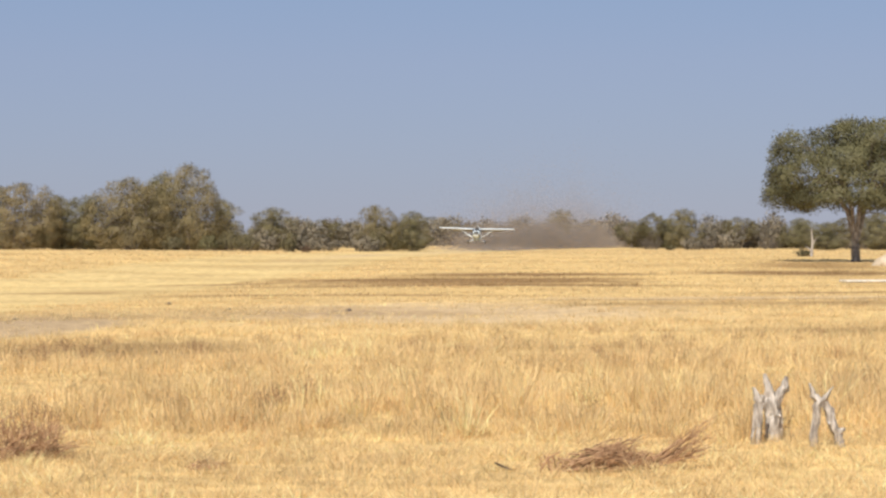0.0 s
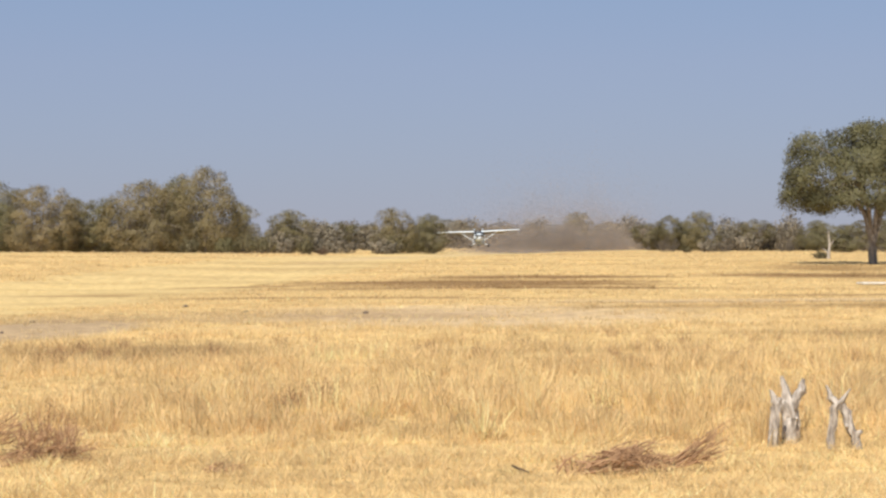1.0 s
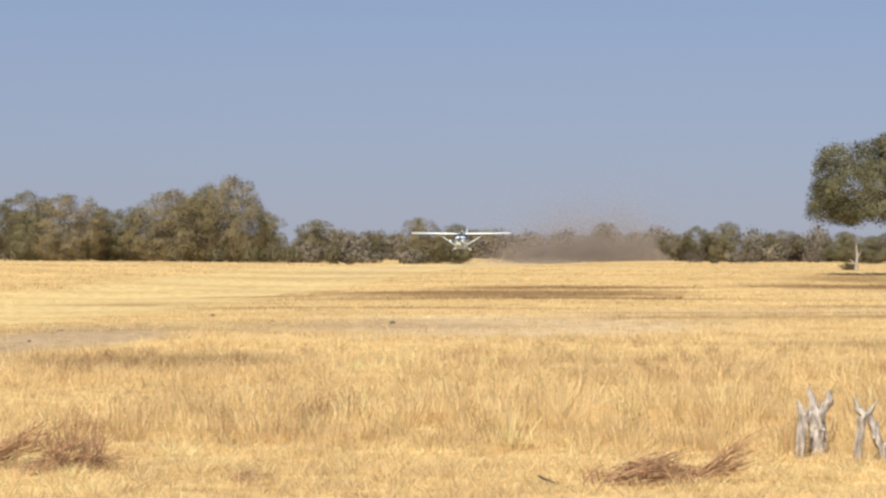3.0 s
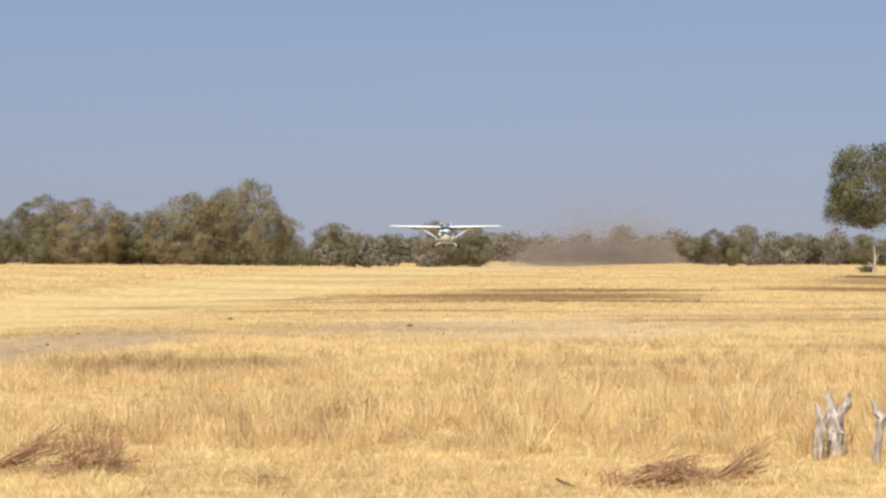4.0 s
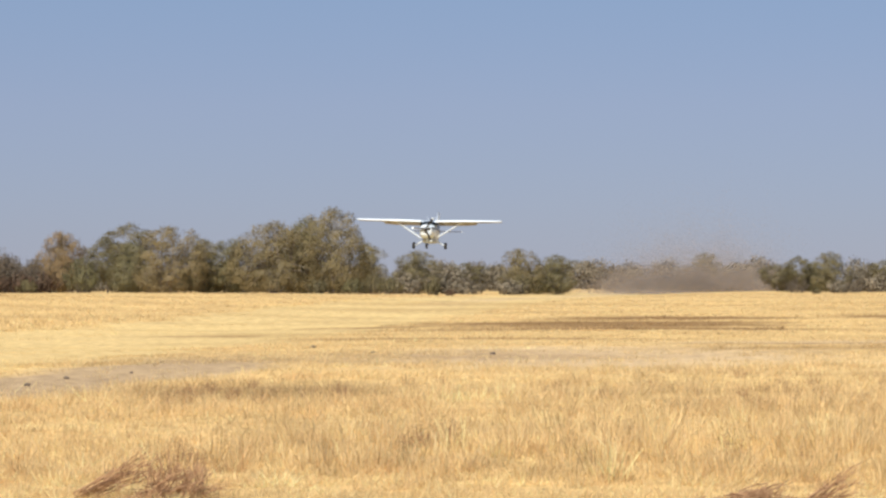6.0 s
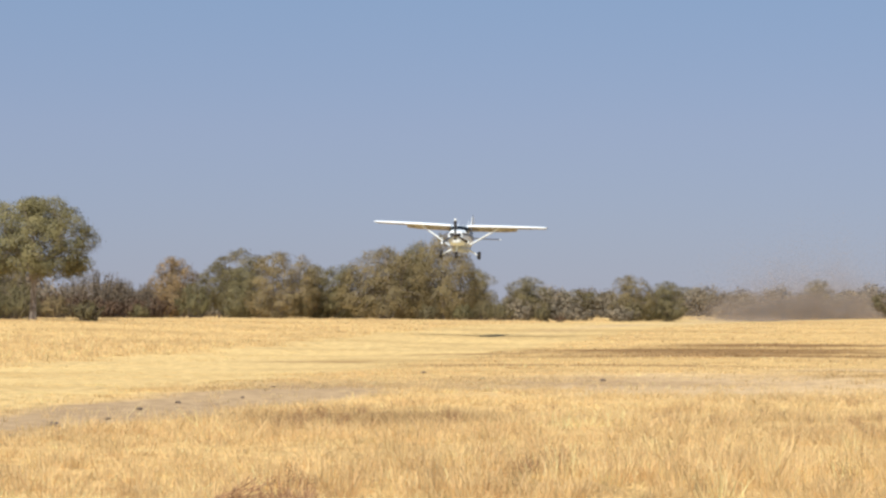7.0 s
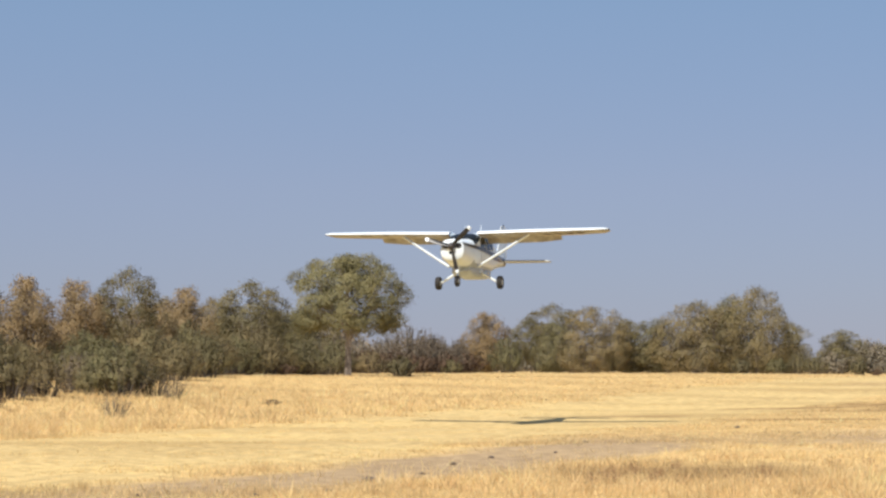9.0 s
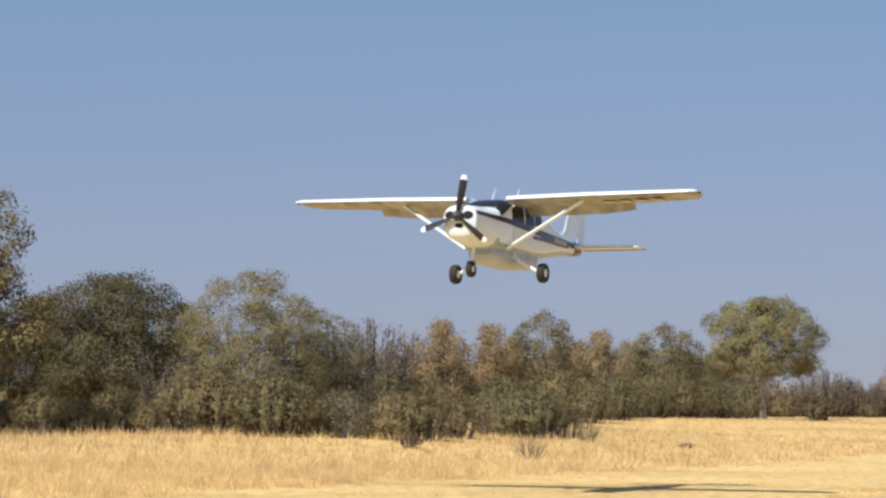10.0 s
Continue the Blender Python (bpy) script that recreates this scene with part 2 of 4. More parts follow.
def zones(x, y):
    """How far each place is runway, bare soil, pale sand or brown scrub."""
    d = x - runway_x(y)
    w = waves(x, y, 11, 9.0)
    run = (1 - step(6.0, 9.0, np.abs(d) + 0.9 * w)) * step(15, 40, y)
    track_x = np.interp(y, [30, 39, 51, 66, 71, 80], [-17.0, -15.4, -13.0, -10.9, -10.4, -9.6]) + 0.6 * w
    bare = (1 - step(1.6, 3.2, np.abs(x - track_x))) * step(26, 36, y) * (1 - step(66, 80, y))
    bare = np.maximum(bare, 0.35 * spot(x, y, -6, 73, 7, 5, seed=21))
    pale = 0.9 * spot(x, y, 0.4, 76, 7.0, 11.0, 0.5, seed=22)
    pale = np.maximum(pale, 0.8 * spot(x, y, 12, 92, 9, 3.5, seed=23))
    pale = np.maximum(pale, 0.7 * (1 - step(1.0, 2.6, np.abs(d - 1.5 + 0.5 * w))) * step(150, 230, y))
    brown = 1.0 * spot(x, y, 1.0, 121, 7.5, 8.0, 0.5, seed=24)
    for cx, cy, sx, sy, k in ((1.5, 112, 8.5, 2.6, 1.5), (4.5, 119, 6.0, 2.0, 1.3), (0.5, 125, 9.0, 3.4, 1.5), (5.0, 134, 6.5, 3.0, 1.2), (10.5, 90, 9.0, 0.9, 1.0), (19.0, 100, 6.5, 1.3, 1.0), (-11.0, 120, 4.0, 1.6, 0.9), (-15.5, 103, 3.5, 1.0, 0.8)):
        brown = np.maximum(brown, k * spot(x, y, cx, cy, sx, sy, 0.4, seed=int(cy)))
    brown = np.maximum(brown, 0.9 * spot(x, y, -3.5, 97, 8.0, 1.6, 0.4, seed=36))
    brown = np.maximum(brown, 0.8 * spot(x, y, 24.5, 160, 4.0, 9.0, 0.5, seed=34))
    brown = np.maximum(brown, 0.6 * spot(x, y, -7.0, 51.0, 2.6, 4.2, 0.5, seed=25))
    brown = np.maximum(brown, 1.15 * spot(x, y, 20, 138, 6, 6, 0.5, seed=26))
    brown = np.maximum(brown, 0.6 * spot(x, y, 10, 84, 8, 2.5, 0.5, seed=27))
    brown = np.maximum(brown, 0.6 * spot(x, y, -6, 112, 5, 3.5, 0.5, seed=28))
    brown = np.maximum(brown, 0.6 * spot(x, y, 14, 60, 9, 2.0, 0.5, seed=29))
    return run, bare, pale, brown


STRAW, RUNWAY, BARE, PALE, BROWN = (np.array(c) for c in ((0.60, 0.42, 0.19), (0.61, 0.455, 0.218), (0.40, 0.29, 0.178), (0.54, 0.40, 0.245), (0.25, 0.15, 0.065)))


def ground_tint(x, y):
    run, bare, pale, brown = (a[:, None] for a in zones(x, y))
    c = STRAW + (RUNWAY - STRAW) * run
    c = c + (PALE - c) * pale
    c = c + (BARE - c) * bare
    return c + (BROWN - c) * np.clip(brown * 0.85, 0, 1)


def place(az, dist):
    """A point of the ground by its bearing from the eye, in degrees to the left of north, and its distance."""
    x, y = -dist * math.sin(radians(az)), dist * math.cos(radians(az))
    return x, y, float(height(np.array([x]), np.array([y]))[0])


def build_ground():
    az = np.radians(np.concatenate([np.arange(-15, 40, 0.4), np.arange(40, 345, 5.0)]))
    rr = np.concatenate([[0.0], np.geomspace(2.0, 20, 12), np.geomspace(20.6, 420, 190), np.geomspace(450, 4600, 14)])
    A, R = np.meshgrid(az, rr)
    x, y = (-R * np.sin(A)).ravel(), (R * np.cos(A)).ravel()
    z = height(x, y)
    na, nr = len(az), len(rr)
    i, j = np.meshgrid(np.arange(na), np.arange(nr - 1))
    i, j = i.ravel(), j.ravel()
    k = (i + 1) % na
    f = np.stack([j * na + k, j * na + i, (j + 1) * na + i, (j + 1) * na + k], 1)
    me = raw_mesh("ground", np.stack([x, y, z], 1), f, ground_tint(x, y), EARTH)
    me.shade_smooth()
    tagged(new("ground", me), "dry pale yellow savanna ground with bare sandy patches", "ground", kind="structure")


def grass_band(name, label, seed, r0, r1, az0, az1, per_m2, blades, tall, wide, spread, keep, tint_var=0.2, droop=0.5, curved=False):
    """Tufts of dry blades between two distances; keep() gives, place by place, the chance and the height of a tuft."""
    rng = np.random.RandomState(seed)
    area = 0.5 * (r1 * r1 - r0 * r0) * radians(az1 - az0)
    n = int(area * per_m2)
    r = np.sqrt(rng.uniform(r0 * r0, r1 * r1, n))
    a = np.radians(rng.uniform(az0, az1, n))
    x, y = -r * np.sin(a), r * np.cos(a)
    chance, size = keep(x, y)
    ok = rng.uniform(size=n) < chance
    x, y, size = x[ok], y[ok], size[ok]
    n = len(x)
    size = size * rng.lognormal(0, 0.28, n)
    tone = rng.normal(0, tint_var, n)
    x, y, size, tone = (np.repeat(v, blades) for v in (x, y, size, tone))
    n = len(x)
    ox, oy = rng.normal(0, spread, n), rng.normal(0, spread, n)
    x, y = x + ox, y + oy
    z = height(x, y) - 0.01
    hgt = tall * size * rng.uniform(0.45, 1.1, n)
    ang = np.arctan2(oy, ox) + rng.normal(0, 0.7, n)
    blown = np.repeat(rng.uniform(0, 2 * np.pi, n // blades), blades)  # each tuft sags its own way
    lean = hgt * np.abs(rng.normal(0.12, droop, n))
    sag = hgt * 0.35 * np.repeat(rng.uniform(0, 1, n // blades), blades)
    face = rng.uniform(0, np.pi, n)
    w = wide * rng.uniform(0.6, 1.4, n)
    base = np.stack([x, y, z], 1)
    side = np.stack([np.cos(face) * w, np.sin(face) * w, np.zeros(n)], 1) * 0.5
    tip = base + np.stack([np.cos(ang) * lean + np.cos(blown) * sag, np.sin(ang) * lean + np.sin(blown) * sag, hgt], 1)
    if curved:
        mid = base + np.stack([np.cos(ang) * lean * 0.32, np.sin(ang) * lean * 0.32, hgt * 0.62], 1)
        tip[:, 2] -= 0.35 * lean
        verts = np.stack([base - side, base + side, mid - side * 0.7, mid + side * 0.7, tip], 1).reshape(-1, 3)
        k = 5 * np.arange(n)[:, None]
        faces = np.concatenate([k + [0, 1, 3], k + [0, 3, 2], k + [2, 3, 4]])
    else:
        verts = np.stack([base - side, base + side, tip], 1).reshape(-1, 3)
        faces = np.arange(3 * n).reshape(-1, 3)
    run, bare, pale, brown = zones(x, y)
    c = np.array([0.77, 0.588, 0.312]) + (np.array([0.33, 0.205, 0.09]) - np.array([0.77, 0.588, 0.312])) * np.clip(brown * 0.8, 0, 1)[:, None]
    weedy = np.clip(0.55 * waves(x, y, 47, 5.0) - 0.10, 0, 0.55) * step(30, 46, np.hypot(x, y))
    weedy = np.maximum(weedy, np.clip(0.75 * waves(x, y, 48, 1.6) - 0.2, 0, 0.6) * step(23, 30, np.hypot(x, y)) * (1 - step(44, 56, np.hypot(x, y))))
    c = c + (np.array([0.55, 0.365, 0.18]) - c) * weedy[:, None]
    c = c + (np.array([0.80, 0.60, 0.28]) - c) * (run * 0.7)[:, None]
    c = c * np.exp(tone + rng.normal(0, 0.07, n) + 0.10 * waves(x, y, 31, 7.0) + 0.09 * waves(x, y, 32, 1.8))[:, None]
    c = np.clip(c * (1 + rng.normal(0, 0.015, (n, 3))), 0.02, 0.9)
    me = raw_mesh(name, verts, faces, np.repeat(c, 5 if curved else 3, 0), GRASS)
    tagged(new(name, me), label, "grass", kind="stuff")


def build_grass():
    def near(x, y):
        w, v = waves(x, y, 41, 2.5), waves(x, y, 46, 0.7)
        return np.clip(0.75 + 0.5 * v, 0.1, 1), np.clip(0.85 + 0.4 * w + 0.55 * v, 0.3, 2)

    def tall(x, y):
        r = np.hypot(x, y)
        w, v = waves(x, y, 42, 3.0), waves(x, y, 43, 1.1)
        edge = step(27.5, 31.0, r + 1.2 * w) * (1 - 0.9 * step(34, 40, r + 1.5 * w))
        east = 0.45 + 0.55 * step(-6.5, -2.0, x)  # shorter and smoother towards the west
        return edge * np.clip(0.25 + 0.8 * w + 1.5 * v, 0, 1), np.clip(0.62 + 0.9 * v + 0.5 * w, 0.2, 2.1) * east

    def field(x, y):
        run, bare, pale, brown = zones(x, y)
        r, w, v = np.hypot(x, y), waves(x, y, 44, 6.0), waves(x, y, 45, 1.7)
        d = x - runway_x(y)
        open_ = (1 - 0.92 * np.maximum(bare, pale)) * (1 - 0.5 * brown)
        size = np.where(d < -7, 0.95, 0.65 + 0.35 * (1 - step(46, 60, r))) * (1 - 0.75 * run)
        size = size * (1 - 0.35 * step(60, 90, r) * (d > 0))
        bank = d < -8
        chance = np.where(bank, 0.42 + 0.4 * w + 0.75 * v, 0.6 + 0.45 * w + 0.3 * v)
        size = size * np.where(bank, (1.7 + 0.9 * v) * (1 - 0.7 * step(105, 150, y)), 1 + 0.4 * w + 0.3 * v)
        return np.clip(open_ * chance, 0.03, 1), np.clip(size, 0.12, 2.2)

    grass_band("matted_grass", "flattened short yellow dry grass covering the near ground", 1, 18, 31.5, -13, 16, 70, 11, 0.12, 0.011, 0.06, near, 0.17, 1.3)
    grass_band("short_grass", "short yellow dry grass between the tall tufts", 6, 31, 46, -13, 24, 30, 8, 0.12, 0.013, 0.09, near, 0.15, 1.2)
    grass_band("tall_grass", "tall straw-coloured dry grass tufts in a loose band", 2, 27, 47, -13, 24, 22, 26, 0.36, 0.010, 0.10, tall, 0.13, 0.8, True)
    grass_band("meadow_grass", "knee-high dry yellow grass over the middle of the field", 3, 41, 90, -13, 37, 12, 11, 0.22, 0.018, 0.15, field, 0.11, 0.8)
    grass_band("far_meadow_grass", "dry yellow grass over the far field", 4, 90, 190, -13, 37, 3.6, 8, 0.21, 0.038, 0.24, field, 0.12, 0.8)
    grass_band("distant_grass", "pale dry grass before the far trees", 5, 190, 340, -13, 37, 0.85, 6, 0.20, 0.07, 0.40, field, 0.14, 0.9)


# ---------------------------------------------------------------- trees and bushes
def leaf_cloud(rng, lobes, count, size, spray=6, axis=(0.0, 0.0, 0.0), loose=0.3):
    """Leaves in sprays: each spray a tuft of leaves of like bearing, on the upper and outer shell of a clump (centre, radii)."""
    ns = max(count // spray, 1)
    weights = np.array([r[0] * r[1] * 0.5 + r[2] * r[0] for _, r in lobes])
    which = rng.choice(len(lobes), ns, p=weights / weights.sum())
    c = np.array([p for p, _ in lobes])[which]
    rad = np.array([r for _, r in lobes])[which]
    out = c - np.array(axis)
    out /= np.linalg.norm(out, axis=1)[:, None] + 1e-6
    d = rng.normal(size=(ns, 3)) + 0.45 * out + np.array([0, 0, 0.3])
    d /= np.linalg.norm(d, axis=1)[:, None]
    shell = 1.08 - np.abs(rng.normal(0, loose, ns))
    p = c + d * rad * np.clip(shell, 0.1, 1.08)[:, None]
    nrm = d * 0.75 + out * 0.35 + np.array([0, 0, 0.3])
    p, nrm = np.repeat(p, spray, 0), np.repeat(nrm, spray, 0)
    soft = nrm / np.linalg.norm(nrm, axis=1)[:, None]
    n = len(p)
    p = p + rng.normal(0, 1.0, (n, 3)) * size * np.array([2.5, 2.5, 1.9])
    return leaf_faces(rng, p, soft, size)


def leaf_faces(rng, p, soft, size, along=None):
    """One small three-cornered leaf at each point, its shading bent towards the bearing of its tuft."""
    n = len(p)
    nrm = soft + rng.normal(0, 0.5, (n, 3))
    nrm /= np.linalg.norm(nrm, axis=1)[:, None]
    u = np.cross(nrm, rng.normal(size=(n, 3)) if along is None else along + rng.normal(0, 0.35, (n, 3)))
    u /= np.linalg.norm(u, axis=1)[:, None] + 1e-9
    v = np.cross(nrm, u)
    s = (size * rng.uniform(0.6, 1.4, n))[:, None]
    w, h = (0.7, 0.9) if along is None else (0.55, 1.15)
    verts = np.stack([p - u * s * w - v * s * 0.45, p + u * s * w - v * s * 0.35, p + v * s * h], 1)
    turned = (np.cross(verts[:, 1] - verts[:, 0], verts[:, 2] - verts[:, 0]) * soft).sum(1) < 0
    verts[turned] = verts[turned][:, [1, 0, 2]]
    face = np.where(((nrm * soft).sum(1) < 0)[:, None], -nrm, nrm)
    bent = soft * 0.72 + face * 0.28
    bent /= np.linalg.norm(bent, axis=1)[:, None]
    return verts.reshape(-1, 3), np.arange(3 * n).reshape(-1, 3), np.repeat(bent, 3, 0)


# form: clumps, height of the widest part, roundness below and above, clump size, flatness, unevenness of the outline
FORMS = {
    "dome": (96, 0.34, 2.6, 2.5, 0.17, 0.62, 0.18),
    "round": (62, 0.42, 2.2, 2.0, 0.19, 0.68, 0.14),
    "lone": (105, 0.36, 2.6, 2.2, 0.155, 0.7, 0.14),
    "broad": (84, 0.40, 4.0, 2.8, 0.155, 0.60, 0.10),
    "flat": (110, 0.40, 2.4, 2.4, 0.20, 0.50, 0.14),
    "open": (30, 0.50, 1.8, 2.0, 0.23, 0.65, 0.28),
}


def crown_clumps(rnd, form, base, tall, wide, lean):
    n, mid, below, above, size, flat, uneven = FORMS[form]
    seed = rnd.uniform(0, 60)
    out = []
    for k in range(n):
        a = 2.39996 * k + rnd.uniform(-0.35, 0.35)
        h = 1 - ((k + 0.5) / n) ** 0.8
        q = (mid - h) / mid if h < mid else (h - mid) / (1 - mid)
        p = below if h < mid else above
        edge = wide * (1 - min(q, 0.999) ** p) ** (1 / p)
        edge *= 1 + uneven * 1.6 * noise.noise(Vector((math.cos(a) * 1.3, math.sin(a) * 1.3, 2.2 * h + seed)))
        s = wide * size * rnd.uniform(0.7, 1.3)
        if form in ("broad", "lone", "flat") and h < 0.62 * mid and rnd.random() < 0.7:
            h = 0.2 * mid + h * 0.5  # the skirt hangs round a hollow where the limbs show
            edge = max(edge, wide * rnd.uniform(0.72, 0.95))
        inner = rnd.uniform(0.1, 0.6) if rnd.random() < 0.3 and form != "open" and h > 0.8 * mid else 1.0
        rr = max(0.0, edge - 0.75 * s) * inner * rnd.uniform(0.88, 1.04)
        if form in ("broad", "lone"):
            h = max(h, 0.42 * (1 - rr / (0.8 * wide)))
        z = min(base + h * (tall - base), tall - 0.7 * s * flat)
        out.append(((rr * math.cos(a) + lean * z / tall, rr * math.sin(a), z), (s, s, s * flat)))
    return out


def limbs(rnd, paths, lobes, tall, wide, base, fat, low):
    """One trunk that forks at low of the clear height into long rising limbs, with a branch to each second clump."""
    fork = Vector((0.1 * fat, 0, low * base))
    paths.append(([Vector((0, 0, -0.2)), Vector((0.05, 0.02, 0.25)), fork * 0.6, fork], [fat * 1.4, fat * 1.1, fat * 0.95, fat * 0.9]))
    mains = []
    for k in range(6):
        a = 2 * math.pi * k / 6 + rnd.uniform(-0.3, 0.3)
        out = wide * rnd.uniform(0.28, 0.5)
        end = Vector((out * math.cos(a), out * math.sin(a), base + (tall - base) * rnd.uniform(0.35, 0.6)))
        knee = fork + Vector((0.22 * out * math.cos(a), 0.22 * out * math.sin(a), 0.42 * (end.z - fork.z)))
        elbow = knee.lerp(end, 0.5) + Vector((rnd.uniform(-1, 1), rnd.uniform(-1, 1), rnd.uniform(-0.5, 1))) * 0.04 * wide
        r = fat * rnd.uniform(0.4, 0.56)
        paths.append(([fork - Vector((0, 0, 0.1)), knee, elbow, end], [r * 1.1, r, r * 0.7, r * 0.4]))
        mains.append((knee, elbow, end))
    for c, r in lobes[::2]:
        c = Vector(c)
        knee, elbow, end = min(mains, key=lambda m: (m[2].xy - c.xy).length)
        start = elbow if c.z < end.z else end
        if rnd.random() < 0.35:
            start = elbow.lerp(end, rnd.random())
        mid = start.lerp(c, 0.5) + Vector((rnd.uniform(-1, 1), rnd.uniform(-1, 1), rnd.uniform(-0.6, 1))) * 0.05 * wide
        paths.append(([start, mid, c], [fat * 0.2, fat * 0.13, fat * 0.06]))
        for _ in range(2):
            e = c + Vector((rnd.uniform(-1, 1), rnd.uniform(-1, 1), rnd.uniform(-0.4, 1))) * r[0] * 0.9
            paths.append(([mid, mid.lerp(e, 0.55), e], [fat * 0.1, fat * 0.07, fat * 0.03]))


def stand(root, verts, faces, soft, material, tall):
    """Links the leaves that clear the ground as the crown."""
    keep = verts[:, 2].reshape(-1, 3).min(1) > 0.01 * tall
    faces = faces[keep]
    used = np.unique(faces)
    remap = np.zeros(len(verts), int)
    remap[used] = np.arange(len(used))
    crown = new("crown", raw_mesh("crown", verts[used], remap[faces], None, material))
    crown.data.shade_smooth()
    crown.data.normals_split_custom_set_from_vertices(soft[used].tolist())
    crown.parent = root


def tree(seed, tall, wide, clear, form, leaves, leaf, material, name, label, lean=0.0, low=0.9, fat=0.022):
    """A tree at the origin: a trunk with limbs and a crown of many clumps of leaf sprays. clear: the bare part of its height."""
    rng, rnd = np.random.RandomState(seed), random.Random(seed)
    root = new(name)
    base = clear * tall
    lobes = crown_clumps(rnd, form, base, tall, wide, lean)
    heart = [((lean * 0.5, 0, base + f * (tall - base)), (q * wide, q * wide, 0.16 * (tall - base))) for f, q in ((0.22, 0.55), (0.42, 0.6), (0.62, 0.5), (0.78, 0.32))]
    inside = {"dome": heart[:3], "round": heart[:3], "flat": heart[1:], "lone": heart[2:], "broad": heart[2:3]}.get(form, [])
    verts, faces, soft = leaf_cloud(rng, lobes + inside, leaves, leaf, axis=(0, 0, base + 0.3 * (tall - base)), loose={"broad": 0.13, "lone": 0.15, "flat": 0.16}.get(form, 0.13))
    stand(root, verts, faces, soft, material, tall)
    paths = []
    limbs(rnd, paths, lobes, tall, wide, max(base, 0.12 * tall), fat * tall, low)
    part("trunk", tubes(paths, 6 if leaves > 15000 else 4, 0.12, rnd), BARK, root, "grey-brown trunk with forking limbs")
    return tagged(root, label, "tree")


def bush(seed, tall, wide, stems, leaves, leaf, material, name, label, steep=0.5, bare=0.3, category="bush", wood=None, thick=0.009):
    """Many stems that rise from one foot and arch outwards, with leafy twigs along their upper parts; bare: the leafless part below."""
    rng, rnd = np.random.RandomState(seed), random.Random(seed)
    root = new(name)
    a = rng.uniform(0, 2 * np.pi, stems)
    lean = np.sqrt(rng.uniform(0, 1, stems))
    reach = wide * 0.86 * lean * (1 + 0.22 * np.sin(3 * a + seed) + 0.12 * rng.normal(size=stems))
    top = tall * (1 - (1 - steep) * lean ** 2.4) * rng.uniform(0.8, 1.0, stems) * 0.9
    foot = np.stack([0.42 * wide * lean * np.cos(a), 0.42 * wide * lean * np.sin(a), np.full(stems, -0.05)], 1)
    tip = np.stack([reach * np.cos(a), reach * np.sin(a), top], 1)
    knee = foot * 0.3 + tip * 0.7
    knee[:, 2] = foot[:, 2] + 0.62 * (tip[:, 2] - foot[:, 2])

    def along(i, f):
        f = f[:, None]
        return foot[i] * (1 - f) ** 2 + 2 * knee[i] * f * (1 - f) + tip[i] * f * f

    twigs = stems * 12
    ti = np.repeat(np.arange(stems), 12)
    tf = bare + (1.0 - bare) * rng.uniform(0, 1, twigs) ** 0.75
    t0 = along(ti, tf)
    tdir = np.stack([np.cos(a[ti]), np.sin(a[ti]), np.full(twigs, 0.55)], 1) * 0.7 + rng.normal(0, 0.55, (twigs, 3))
    tdir[:, 2] += 0.25
    tdir /= np.linalg.norm(tdir, axis=1)[:, None]
    tl = tall * rng.uniform(0.06, 0.17, twigs)
    w = rng.randint(0, twigs, leaves)
    f = rng.uniform(0.1, 1.0, leaves)
    p = t0[w] + tdir[w] * (tl[w] * f)[:, None] + rng.normal(0, 0.6, (leaves, 3)) * leaf
    heart = np.array([0, 0, 0.35 * tall])
    soft = (p - heart) / np.array([wide, wide, tall * 0.7]) + np.array([0, 0, 0.25]) + 0.5 * tdir[w]
    soft /= np.linalg.norm(soft, axis=1)[:, None]
    verts, faces, soft = leaf_faces(rng, p, soft, leaf, tdir[w])
    stand(root, verts, faces, soft, material, tall)
    paths = []
    fat = thick * tall
    for k in range(0, stems, max(1, stems // 26)):
        pts = [Vector(along(np.array([k]), np.array([g]))[0]) for g in (0.0, 0.35, 0.7, 1.0)]
        q = fat * rnd.uniform(0.6, 1.4)
        paths.append((pts, [q * 1.3, q, q * 0.6, q * 0.25]))
        for j in range(12 * k, 12 * k + 3):
            paths.append(([Vector(t0[j]), Vector(t0[j] + tdir[j] * tl[j])], [q * 0.35, q * 0.15]))
    part("stem", tubes(paths, 4, 0.1, rnd), wood or DARK_BARK, root, "thin grey-brown stems")
    return tagged(root, label, category)


